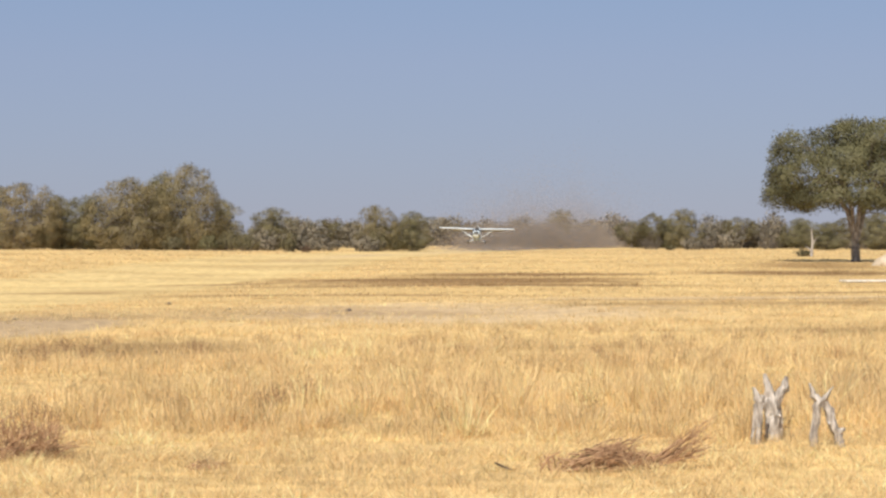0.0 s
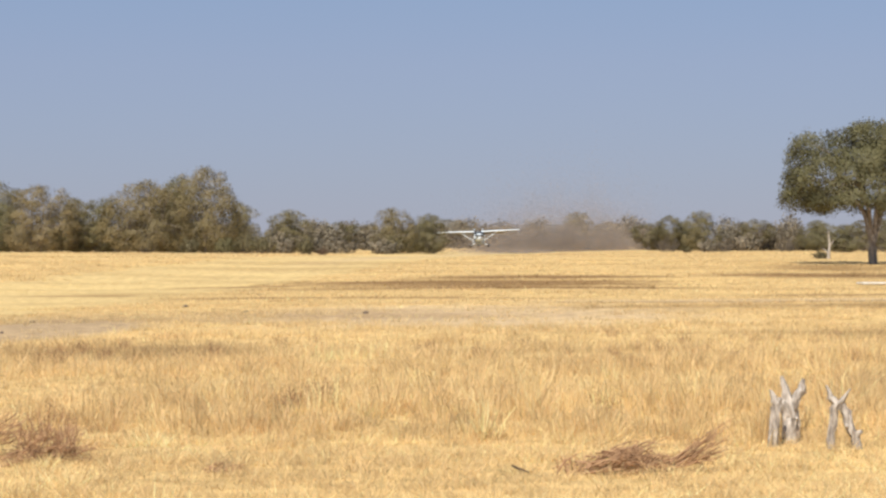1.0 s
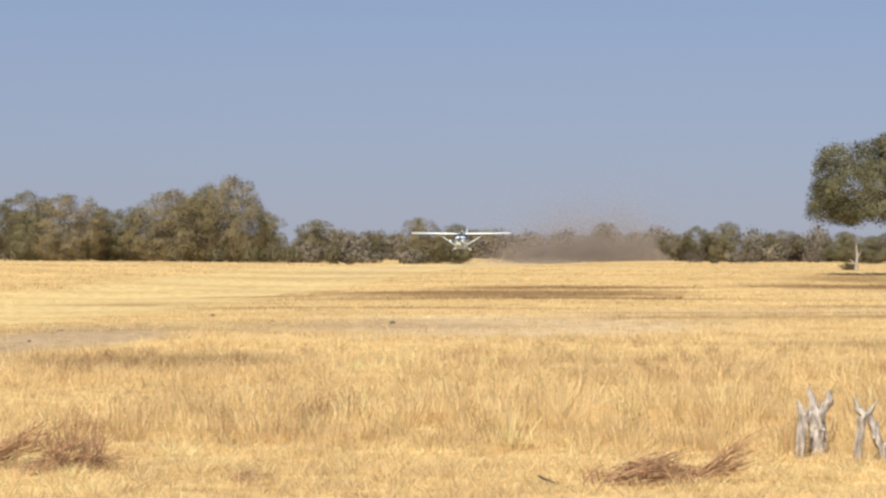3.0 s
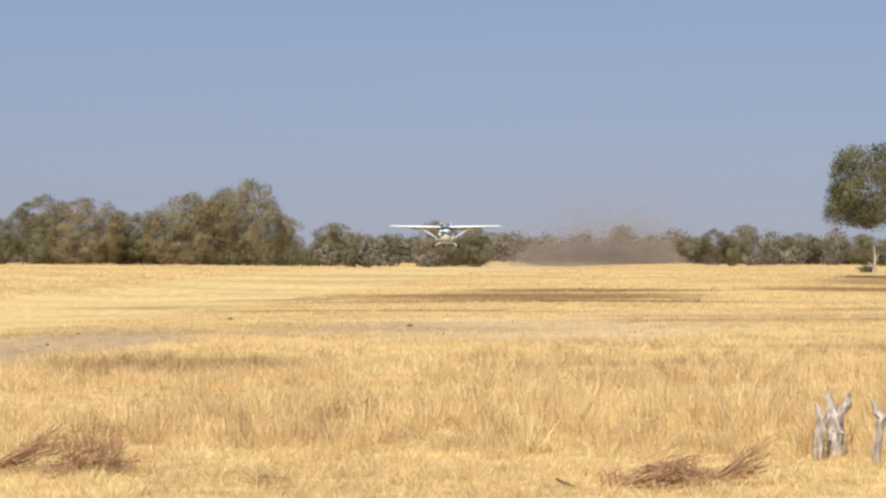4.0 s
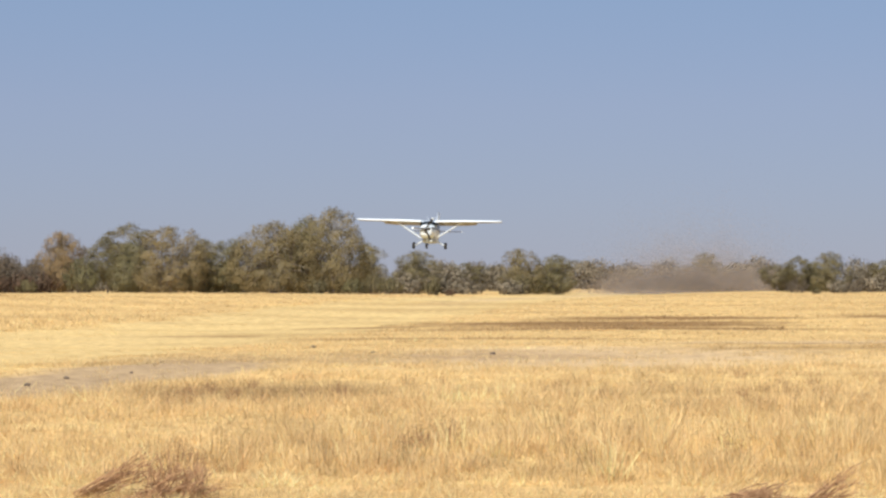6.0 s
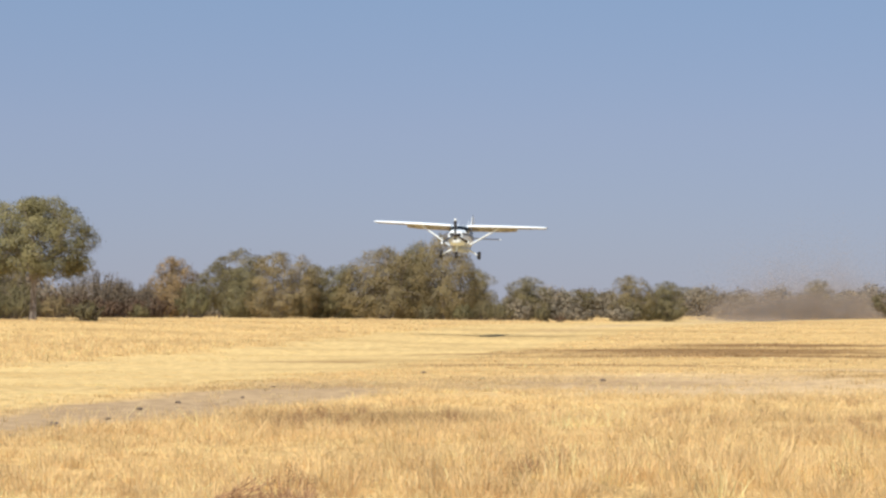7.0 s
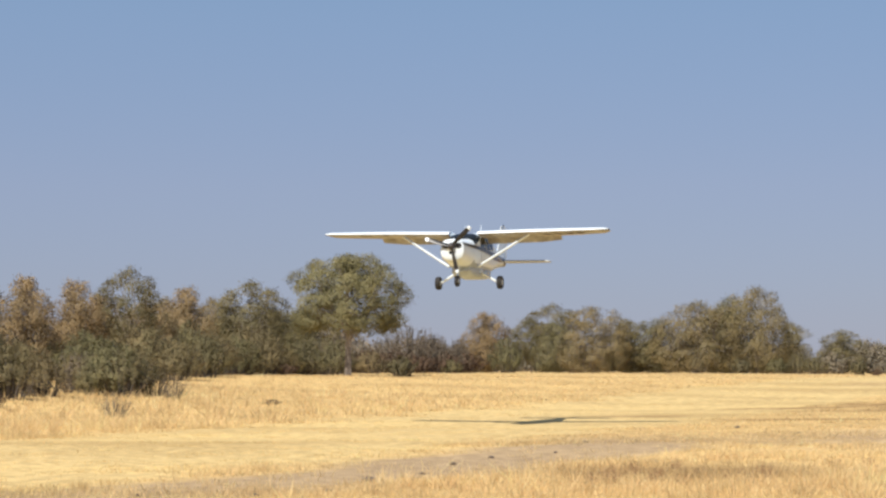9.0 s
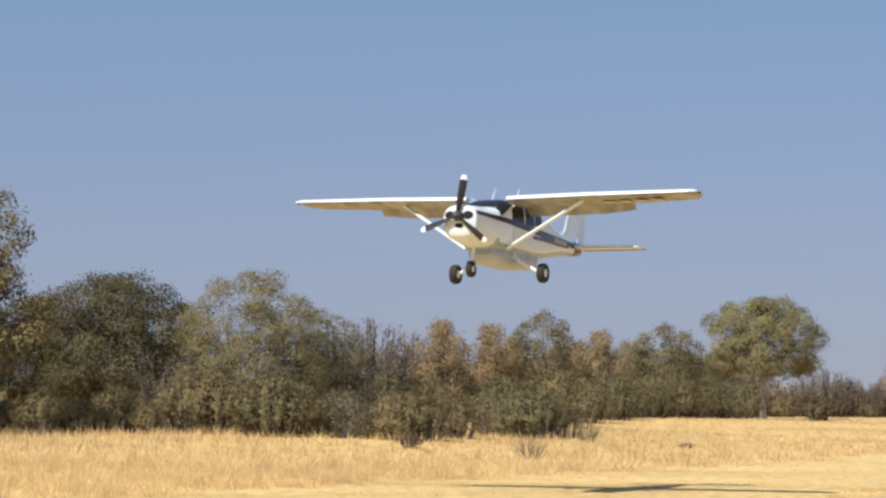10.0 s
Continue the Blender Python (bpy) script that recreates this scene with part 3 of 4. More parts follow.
def build_woods():
    kinds = {  # full height, full half width, the thing
        "big": (9.9, 6.4, tree(101, 9.9, 6.4, 0.37, "broad", 76000, 0.085, LEAF_BIG, "camel_thorn_tree", "spreading olive-green tree with a pale forked trunk, alone in the grass", low=0.36, fat=0.032)),
        "lone": (8.8, 4.7, tree(207, 8.8, 4.7, 0.36, "lone", 60000, 0.072, LEAF_LONE, "round_tree", "round-crowned yellowish green tree on a single trunk", low=0.8, fat=0.03)),
        "dome": (8.0, 5.0, tree(103, 8.0, 5.0, 0.04, "dome", 30000, 0.09, LEAF_OLIVE, "acacia_tree", "dense olive-brown domed tree in the tree line")),
        "dome_b": (8.0, 4.4, tree(104, 8.0, 4.4, 0.05, "round", 27000, 0.092, LEAF_GREEN, "leafy_tree", "dense dull green domed tree in the tree line")),
        "dark": (7.0, 3.0, tree(105, 7.0, 3.0, 0.26, "open", 13000, 0.085, LEAF_DARK, "dark_tree", "dark green tree with an open uneven crown")),
        "rust": (6.5, 3.4, tree(106, 6.5, 3.4, 0.10, "round", 22000, 0.09, LEAF_RUST, "rusty_tree", "small tree with rusty brown drying leaves")),
        "flat": (7.6, 4.6, tree(107, 7.6, 4.6, 0.22, "flat", 54000, 0.075, LEAF_DEEP, "flat_topped_tree", "dark green flat-topped thorn tree")),
        "grey": (6.5, 3.4, bush(108, 6.5, 3.4, 110, 13000, 0.07, LEAF_GREY, "bare_tree", "half-bare grey thorn tree with thin twigs", 0.55, 0.3, "tree", thick=0.011)),
        "feather": (7.4, 3.8, tree(109, 7.4, 3.8, 0.10, "dome", 44000, 0.055, LEAF_FEATHER, "feathery_tree", "wide feathery olive bush-like tree with many stems", low=0.2, fat=0.016)),
        "edge": (11.5, 3.6, tree(110, 11.5, 3.6, 0.25, "dome", 26000, 0.10, LEAF_OLIVE, "tall_tree", "tall thin-leaved grey-brown tree at the wood's edge")),
        "bush": (2.6, 1.8, bush(111, 2.6, 1.8, 120, 9000, 0.047, LEAF_BUSH, "green_bush", "dull green bush at the edge of the grass", 0.36, 0.2)),
        "bush_b": (3.0, 1.7, bush(112, 3.0, 1.7, 100, 10000, 0.044, LEAF_OLIVE, "olive_bush", "olive thorn bush with dark stems below", 0.5, 0.36, thick=0.012)),
        "bush_g": (2.4, 1.7, bush(113, 2.4, 1.7, 70, 2600, 0.035, LEAF_GREY, "dry_bush", "leafless grey-brown thorn bush", 0.45, 0.1)),
        "bush_r": (1.6, 2.0, bush(114, 1.6, 2.0, 60, 3000, 0.07, LEAF_RED, "brown_scrub", "low red-brown dry scrub in the grass", 0.5, 0.05)),
        "bush_d": (2.2, 1.5, bush(115, 2.2, 1.5, 60, 3600, 0.07, LEAF_DARK, "dark_bush", "small dark green bush in the grass", 0.5, 0.05)),
        "weed": (0.5, 0.26, bush(119, 0.5, 0.26, 18, 260, 0.011, LEAF_WEED, "dry_weed", "dead brown weed among the tall grass", 0.6, 0.1, wood=BRUSH)),
        "far": (5.0, 3.4, tree(116, 5.0, 3.4, 0.04, "round", 2600, 0.21, LEAF_FAR, "distant_tree", "distant tree in the far tree line, its green greyed for haze")),
        "far_b": (5.0, 3.6, tree(117, 5.0, 3.6, 0.03, "dome", 2600, 0.20, LEAF_GREY, "distant_dry_tree", "distant grey-brown tree in the far tree line")),
        "thicket": (2.6, 3.4, bush(118, 2.6, 3.4, 40, 1800, 0.15, LEAF_FAR, "thicket", "low far thicket under the tree line", 0.6, 0.05)),
    }
    rows = [  # kind, bearing, distance, height and, where it matters, half width
        ("big", -9.55, 177, 9.9, 6.4),
        # the clump before the far trees
        ("dome", 5.93, 288, 9.9, 4.4), ("dome", 7.3, 286, 8.2, 5.4), ("dome_b", 6.55, 296, 9.0, 3.6), ("dome_b", 8.25, 290, 6.3, 3.4), ("dome_b", 5.15, 294, 6.0, 2.8), ("dome", 6.9, 300, 7.6, 4.0),
        ("dome", 9.7, 288, 7.7, 4.6), ("dome_b", 8.95, 290, 6.3, 3.2), ("dark", 10.7, 330, 9.0, 3.6), ("dome_b", 10.6, 296, 6.2, 3.2), ("dark", 11.15, 330, 7.0, 3.0),
        ("dome_b", 3.98, 300, 5.2, 3.0), ("dome", 1.57, 318, 5.8, 2.8), ("dome_b", 0.72, 320, 5.1, 2.7), ("dark", 2.9, 400, 4.4, 3.4), ("dark", 2.4, 410, 4.2, 3.2), ("far", 3.2, 395, 4.2, 3.6), ("far", 2.05, 400, 3.9, 3.2), ("dome_b", 1.15, 330, 3.4, 2.4),
        # before the runway's far end, in the dust
        ("far", -0.3, 560, 6.0, 5.0), ("far", -1.0, 570, 5.6, 5.0), ("dome_b", -2.75, 520, 7.6, 3.8), ("far", -1.9, 560, 6.2, 5.0), ("dark", -3.5, 560, 5.6, 4.0), ("far", -4.0, 540, 5.2, 5.0), ("dark", 0.2, 540, 6.0, 4.0),
        # right of the runway
        ("dark", -4.9, 350, 4.9, 1.9), ("dome_b", -5.62, 345, 5.5, 2.7), ("dome_b", -5.25, 352, 4.2, 2.2), ("far", -6.25, 350, 4.3, 2.5), ("dark", -6.9, 345, 4.3, 2.6), ("far", -6.55, 352, 3.8, 2.2), ("far", -7.7, 345, 4.8, 2.0), ("far", -7.3, 350, 3.6, 2.2), ("dome_b", -8.3, 330, 4.0, 2.8), ("dark", -4.4, 360, 3.8, 2.6), ("dome", -4.65, 365, 3.4, 2.6),
        ("dome_b", -8.9, 300, 3.3, 2.8), ("dome_b", -10.1, 300, 4.4, 3.0), ("dome", -11.0, 320, 5.0, 4.0), ("dark", -9.6, 330, 4.4, 3.0), ("grey", -7.1, 350, 4.4, 2.4),
        # the round tree and its neighbours
        ("lone", 15.42, 185, 8.9, 4.5), ("rust", 12.2, 262, 6.4, 2.6), ("bush", 11.75, 226, 3.9, 2.1), ("grey", 13.9, 235, 5.2), ("grey", 13.3, 245, 4.4), ("grey", 14.4, 250, 4.8), ("rust", 12.8, 300, 3.6, 2.4), ("grey", 12.9, 250, 4.0), ("grey", 13.6, 262, 4.6),
        ("dark", 17.65, 198, 7.4, 2.9), ("dome_b", 18.0, 206, 5.6, 3.0), ("feather", 17.0, 205, 5.2, 2.8), ("dome_b", 16.5, 212, 5.4, 2.6), ("grey", 16.8, 215, 5.6), ("dome", 16.2, 240, 5.2, 3.0), ("dome_b", 17.4, 205, 5.8, 2.6),
        ("dark", 20.55, 165, 7.0, 2.0), ("rust", 19.2, 190, 6.6, 2.4), ("rust", 21.75, 162, 6.1, 2.1), ("rust", 22.9, 150, 6.1, 2.2), ("grey", 24.4, 142, 6.9, 2.4), ("dome", 19.7, 205, 6.3, 2.6), ("dome_b", 20.0, 185, 4.8, 2.4), ("grey", 23.5, 165, 6.4), ("rust", 21.2, 190, 6.0, 2.4), ("dome", 18.6, 220, 6.6, 2.6), ("rust", 20.1, 172, 4.9, 2.0),
        ("feather", 27.25, 123, 8.0, 3.9), ("feather", 25.9, 126, 6.2, 2.8), ("grey", 25.5, 128, 6.2), ("flat", 30.5, 136, 8.3, 4.3), ("flat", 32.3, 142, 7.2, 4.0), ("edge", 33.9, 118, 11.6, 3.6), ("edge", 35.6, 122, 10.5), ("dome", 28.9, 160, 7.4, 2.8), ("feather", 34.2, 112, 4.6), ("dome_b", 36.0, 130, 6.0), ("grey", 29.0, 126, 4.6, 2.2),
        # bushes standing alone before the tree line
        ("bush_d", 3.6, 262, 1.9, 1.1), ("bush_r", 3.2, 255, 0.9, 0.8), ("bush", 4.6, 268, 2.4, 1.8), ("bush", 4.95, 272, 2.8, 1.8), ("bush_d", 6.3, 276, 2.2, 1.6), ("bush_b", 7.3, 280, 2.4), ("bush", 5.45, 272, 2.2, 1.6),
        ("bush_d", 14.2, 180, 1.8, 1.4), ("bush_r", 15.0, 218, 2.6), ("bush_r", 14.5, 222, 2.4), ("bush_r", 13.2, 226, 2.2), ("bush_r", 12.7, 228, 2.2), ("bush_r", 16.2, 222, 2.4), ("bush_r", 14.0, 224, 2.2), ("bush_r", 15.5, 220, 2.4), ("bush", 14.9, 214, 2.4), ("bush", 13.0, 225, 1.6), ("bush_r", 13.7, 224, 1.8),
        ("weed", 4.05, 33.2, 0.5), ("weed", 3.85, 33.4, 0.42), ("weed", 3.3, 34.0, 0.62), ("weed", 3.1, 34.3, 0.55), ("weed", -3.3, 33.2, 0.42), ("weed", -3.7, 33.6, 0.4), ("weed", -9.7, 39.0, 0.5), ("weed", -10.0, 38.6, 0.42), ("weed", -0.8, 35.5, 0.5), ("weed", -5.0, 31.8, 0.3), ("weed", 6.4, 33.0, 0.35), ("weed", 3.95, 33.0, 0.48), ("weed", 0.4, 33.5, 0.36), ("weed", 9.6, 30.2, 0.5), ("weed", 9.2, 30.6, 0.4),
        ("bush_g", 20.85, 101, 1.3, 0.8), ("bush_r", 23.6, 108, 0.9, 0.7), ("bush_d", -5.3, 300, 0.8, 0.9), ("bush_d", -8.38, 206, 0.8, 0.9), ("bush_r", 17.2, 120, 0.35, 0.5), ("bush", 18.0, 176, 3.4, 2.2), ("bush_b", 16.9, 186, 2.4), ("bush", 17.4, 178, 3.8, 2.4), ("bush_b", 18.5, 172, 3.0), ("bush_r", 16.9, 178, 1.3, 1.2),
        ("bush_b", 20.6, 125, 2.7, 1.5), ("bush_b", 20.0, 127, 2.2, 1.2), ("bush_g", 19.5, 124, 1.5, 0.9), ("bush", 19.1, 160, 3.4, 2.0), ("bush_b", 18.8, 168, 3.0),
    ]
    rnd = random.Random(9)
    # low dead weeds in two loose patches
    for az0, az1, d0, d1, count in ((5.2, 10.4, 46, 55, 34), (-9.8, -3.4, 44, 58, 46), (-3.0, 5.0, 47, 56, 16), (-2.0, 9.5, 29.5, 36, 16), (13.5, 25.0, 74, 112, 44)):
        for k in range(count):
            az, far = rnd.uniform(az0, az1), rnd.uniform(d0, d1)
            x, y, _ = place(az, far)
            if far < 60 or x < runway_x(y) - 11:  # none on the runway
                rows.append(("weed", az, far, rnd.uniform(0.2, 0.42)))
    # the front of the wood: bushes shoulder to shoulder
    for k in range(44):
        az = 20.3 + 16.4 * k / 43 + rnd.uniform(-0.25, 0.25)
        rows.append((rnd.choice(("bush", "bush_b", "bush_b", "bush", "bush_g", "bush_b")), az, 116 + rnd.uniform(0, 12) + max(0, 23 - az) * 4.0, rnd.choice((1.4, 2.0, 2.5, 3.0, 3.6)) * rnd.uniform(0.85, 1.15)))
    for k in range(30):
        az = 18.6 + 18 * k / 29 + rnd.uniform(-0.3, 0.3)
        rows.append((rnd.choice(("bush", "bush_b", "bush", "bush_b", "bush")), az, 132 + rnd.uniform(0, 16) + max(0, 23 - az) * 4.0, rnd.uniform(2.8, 4.2)))
    for k in range(18):
        az = 15.8 + 3.2 * k / 17 + rnd.uniform(-0.15, 0.15)
        rows.append((rnd.choice(("bush", "bush_b", "bush_g", "bush")), az, 192 + rnd.uniform(0, 18), rnd.uniform(2.2, 3.6)))
    for k in range(16):
        az = 18 + 19 * k / 15 + rnd.uniform(-0.3, 0.3)
        rows.append((rnd.choice(("bush", "bush_b")), az, 165 + rnd.uniform(0, 25), rnd.uniform(3.8, 5.2)))
    # undergrowth under the tree line
    for k in range(46):
        az = -12.5 + 28.5 * k / 45 + rnd.uniform(-0.3, 0.3)
        if -4.2 < az < 0.6:
            continue
        rows.append((rnd.choice(("thicket", "bush_g", "thicket", "bush_r" if az > 8 else "bush_g", "bush_d", "thicket")), az, 300 + rnd.uniform(-6, 14) + (20 if az < -4 else 0), rnd.uniform(1.5, 3.0)))
    # far trees and thickets closing the view
    for k in range(96):
        az = -14 + 53 * k / 95 + rnd.uniform(-0.25, 0.25)
        if az > 22:
            continue
        far = rnd.uniform(430, 560) if az < 15.3 else rnd.uniform(230, 330)
        rows.append((rnd.choice(("far", "far_b", "far", "far")), az, far, rnd.uniform(4.2, 6.2) * (far / 500 if az < 15.3 else 1.1) * (0.75 if az < -4 else 1.0)))
    for k in range(110):
        az = -14 + 53 * k / 109 + rnd.uniform(-0.1, 0.1)
        far = rnd.uniform(350, 410) if az < 13 else rnd.uniform(225, 260)
        if -4.2 < az < 0.4:
            far = rnd.uniform(470, 520)
        if az > 21:
            continue
        rows.append(("thicket", az, far, rnd.uniform(1.5, 2.8)))
    by_kind = {}
    for r in rows:
        by_kind.setdefault(r[0], []).append(r)
    for kind, (full, broad, ob) in kinds.items():
        spots = []
        for _, az, dist, tall, *half in by_kind[kind]:
            x, y, z = place(az, dist)
            s = tall / full
            w = half[0] / broad if half else s * rnd.uniform(0.9, 1.1)
            spots.append(pose(x, y, z - 0.04, 0, 0, 0 if kind == "big" else rnd.uniform(0, 360)) @ Matrix.Diagonal((w * rnd.uniform(0.96, 1.04), w * rnd.uniform(0.96, 1.04), s, 1)))
        for m in spots[1:]:
            copy_thing(ob, m)
        ob.matrix_basis = spots[0]


# ---------------------------------------------------------------- things in the grass
def forked_post(name, label, az, dist, sticks):
    """Bleached posts driven into the ground; each stick is a list of (x, depth, z) with radii, across the view."""
    x, y, z = place(az, dist)
    root = new(name)
    root.matrix_basis = pose(x, y, z, 0, 0, az)
    rnd = random.Random(int(dist * 10))
    for k, (pts, radii) in enumerate(sticks):
        full, rad = [], []
        for a in range(len(pts) - 1):
            for f in (0.0, 0.34, 0.67):
                p = Vector(pts[a]).lerp(Vector(pts[a + 1]), f)
                full.append(p + Vector((rnd.uniform(-1, 1), rnd.uniform(-1, 1), 0)) * 0.008)
                rad.append(radii[a] + (radii[a + 1] - radii[a]) * f)
        full.append(Vector(pts[-1]))
        rad.append(radii[-1])
        part("post" if k == 0 else "branch", tubes([(full, rad)], 11, 0.26, rnd), DEADWOOD, root)
    tagged(root, label, "post", "weathered posts in the grass")


def brush_pile(az, dist, length, tall, count, seed, label, tilt=0.0, name="brush_pile", upright=0.0, sheaf=None):
    """A heap of cut branches lying across one another."""
    rnd = random.Random(seed)
    root = new(name)
    x, y, z = place(az, dist)
    root.matrix_basis = pose(x, y, z, 0, 0, az)
    for k in range(count):
        u = rnd.uniform(-1, 1)
        c = Vector((u * length * 0.34, rnd.uniform(-0.35, 0.35), rnd.uniform(0.02, 1) * tall * (1 - abs(u) * 0.7) * 0.7))
        a = rnd.gauss(0.0, 0.45)
        ln = rnd.uniform(0.25, 0.6) * length * 0.5
        d = Vector((math.cos(a), math.sin(a), rnd.gauss(tilt, 0.22))).normalized()
        if rnd.random() < upright:
            d = Vector((rnd.gauss(0, 0.5), rnd.gauss(0, 0.5), 1)).normalized()
            ln, c.z = tall * rnd.uniform(0.35, 0.6), tall * 0.35
        p0, p1, p2 = c - d * ln, c + Vector((0, 0, rnd.uniform(-0.03, 0.06))), c + d * ln
        if sheaf:  # branches fanned out from one foot
            d = Vector((sheaf[0] + rnd.gauss(0, 0.14), rnd.gauss(0, 0.25), sheaf[1] + rnd.gauss(0, 0.13))).normalized()
            ln = rnd.uniform(0.35, 1.0) * length * 0.5
            p0 = Vector((rnd.uniform(-0.12, 0.12) - 0.4 * length, rnd.uniform(-0.15, 0.15), rnd.uniform(0.02, 0.12)))
            p1, p2 = p0 + d * ln, p0 + d * ln * 2 + Vector((0, 0, rnd.uniform(-0.03, 0.03)))
        for p in (p0, p1, p2):
            p.z = max(p.z, 0.01)
        w = rnd.uniform(0.003, 0.008)
        paths = [([p0, p1, p2], [w * 1.3, w, w * 0.4])]
        for _ in range(5):
            b = p1.lerp(p2, rnd.uniform(0.0, 0.8))
            e = b + (d + Vector((rnd.gauss(0, 0.6), rnd.gauss(0, 0.6), rnd.gauss(0.2, 0.4)))) * ln * 0.4
            e.z = max(e.z, 0.01)
            paths.append(([b, e], [w * 0.6, w * 0.25]))
        part("branch", tubes(paths, 5, 0.1, rnd), BRUSH, root)
    tagged(root, label, "brush pile")


def stick(az, dist, pts, radii, label, material=DARK_STICK, name="stick"):
    x, y, z = place(az, dist)
    ob = part(name, tubes([(pts, radii)], 6, 0.15, random.Random(int(dist * 7))), material, None)
    ob.matrix_basis = pose(x, y, z + 0.02, 0, 0, az)
    tagged(ob, label, "stick")


def pebble(seed, label):
    bm = bmesh.new()
    bmesh.ops.create_icosphere(bm, subdivisions=2, radius=1.0)
    rnd = random.Random(seed)
    off = Vector((rnd.uniform(0, 50), 0, 0))
    for v in bm.verts:
        v.co *= 1 + 0.35 * noise.noise(v.co * 1.3 + off)
        v.co.z *= 0.62
    ob = part("clod", bm, STONE, None)
    return tagged(ob, label, "clod", "dark clods on the track")


def build_field_things():
    forked_post("weathered_post", "grey weathered forked post in the dry grass", -7.62, 27.9, [
        ([(0.02, 0, -0.1), (0.03, 0, 0.22), (0.0, 0, 0.45), (-0.03, 0, 0.60), (-0.075, 0, 0.76)], (0.085, 0.085, 0.08, 0.045, 0.018)),
        ([(0.02, -0.01, 0.36), (0.09, 0, 0.50), (0.145, 0.01, 0.60), (0.175, 0.02, 0.73)], (0.06, 0.05, 0.055, 0.02)),
        ([(0.07, 0.05, -0.1), (0.095, 0.05, 0.22), (0.06, 0.03, 0.44)], (0.045, 0.045, 0.04)),
        ([(0.06, -0.04, 0.26), (0.10, -0.09, 0.30)], (0.03, 0.018)),
        ([(-0.02, 0.0, 0.42), (-0.13, -0.02, 0.47)], (0.055, 0.05))])
    forked_post("weathered_post", "grey split post beside the forked one", -7.3, 27.5, [
        ([(-0.02, 0, -0.1), (0.0, 0, 0.22), (0.02, 0, 0.44), (-0.005, 0, 0.55), (-0.045, 0, 0.63)], (0.062, 0.058, 0.055, 0.035, 0.015)),
        ([(0.02, 0.01, 0.42), (0.07, 0.01, 0.54)], (0.045, 0.03)),
        ([(-0.03, -0.03, -0.05), (-0.055, -0.04, 0.10)], (0.035, 0.02))])
    forked_post("weathered_post", "pale forked post leaning against its neighbour", -8.62, 27.2, [
        ([(-0.01, 0, -0.1), (0.0, 0, 0.20), (0.015, 0, 0.40), (0.05, 0, 0.50), (-0.01, 0, 0.57), (-0.055, 0, 0.70)], (0.05, 0.046, 0.045, 0.05, 0.036, 0.014)),
        ([(0.05, 0.01, 0.46), (0.11, 0.01, 0.53), (0.145, 0.01, 0.58), (0.205, 0.01, 0.665)], (0.045, 0.034, 0.02, 0.008))])
    forked_post("weathered_post", "grey leaning post propped on the pale one", -9.15, 27.2, [
        ([(0.03, 0.04, -0.1), (0.01, 0.04, 0.10), (-0.05, 0.04, 0.24), (-0.10, 0.04, 0.40), (-0.165, 0.04, 0.52)], (0.055, 0.055, 0.048, 0.05, 0.035)),
        ([(0.0, 0.03, 0.16), (0.075, 0.0, 0.20)], (0.034, 0.02)),
        ([(-0.05, 0.03, 0.28), (-0.10, -0.02, 0.25)], (0.03, 0.015))])
    brush_pile(-3.85, 24.3, 0.92, 0.38, 150, 5, "heap of cut reddish-brown brushwood lying in the grass", 0.16)
    brush_pile(-5.5, 24.4, 0.68, 0.36, 38, 6, "thin brown branches slanting up off the brush heap", sheaf=(0.88, 0.44))
    brush_pile(-2.55, 24.1, 0.40, 0.20, 12, 16, "sparse tuft of thin dry brushwood", 0.2, upright=0.7)
    brush_pile(9.6, 25.9, 0.94, 0.44, 110, 7, "tangle of reddish-brown dry brushwood in the grass", 0.15, upright=0.5)
    brush_pile(10.95, 26.1, 0.85, 0.30, 40, 8, "dark dead branches slanting up beside the brush tangle", sheaf=(0.86, 0.40))
    brush_pile(10.6, 25.7, 0.60, 0.12, 26, 18, "low dead branches lying before the slanting ones", 0.2)
    brush_pile(5.45, 24.6, 0.45, 0.07, 24, 9, "few thin dark twigs lying on the grass", 0.05, name="twigs")
    stick(-1.4, 24.2, [(-0.08, 0, 0.06), (0.0, 0.02, 0.02), (0.09, 0, -0.01)], [0.012, 0.014, 0.008], "short dark stick lying on the grass")
    stick(-2.5, 24.0, [(-0.10, 0, 0.0), (-0.02, 0.02, 0.12), (0.10, 0, 0.19)], [0.012, 0.012, 0.006], "thin bent branch standing out of the grass", BRUSH)
    # dead snag and white marker by the lone tree
    x, y, z = place(-8.55, 205)
    snag = part("dead_snag", tubes([([(0, 0, -0.1), (0.1, 0, 1.2), (0.0, 0, 2.3)], [0.13, 0.09, 0.03]), ([(0.1, 0, 1.0), (0.45, 0, 1.6)], [0.07, 0.02]), ([(0, 0, 0.5), (-0.5, 0.1, 0.9)], [0.07, 0.02])], 8, 0.15, random.Random(3)), DEADWOOD, None)
    snag.matrix_basis = pose(x, y, z)
    tagged(snag, "bleached dead tree stump with broken limbs", "snag")
    x, y, z = place(-9.85, 120)
    bm = bmesh.new()
    bmesh.ops.create_cube(bm, size=1.0)
    bmesh.ops.scale(bm, vec=(2.6, 1.2, 0.10), verts=bm.verts)
    bmesh.ops.bevel(bm, geom=bm.edges[:], offset=0.03, segments=2, affect="EDGES")
    ob = part("runway_marker", bm, LIME, None)
    ob.matrix_basis = pose(x, y, z + 0.06, 0, 0, 8)
    tagged(ob, "low whitewashed concrete strip marker in the grass", "marker")
    # pale earth mound beyond the big tree
    x, y, z = place(-10.5, 163)
    bm = bmesh.new()
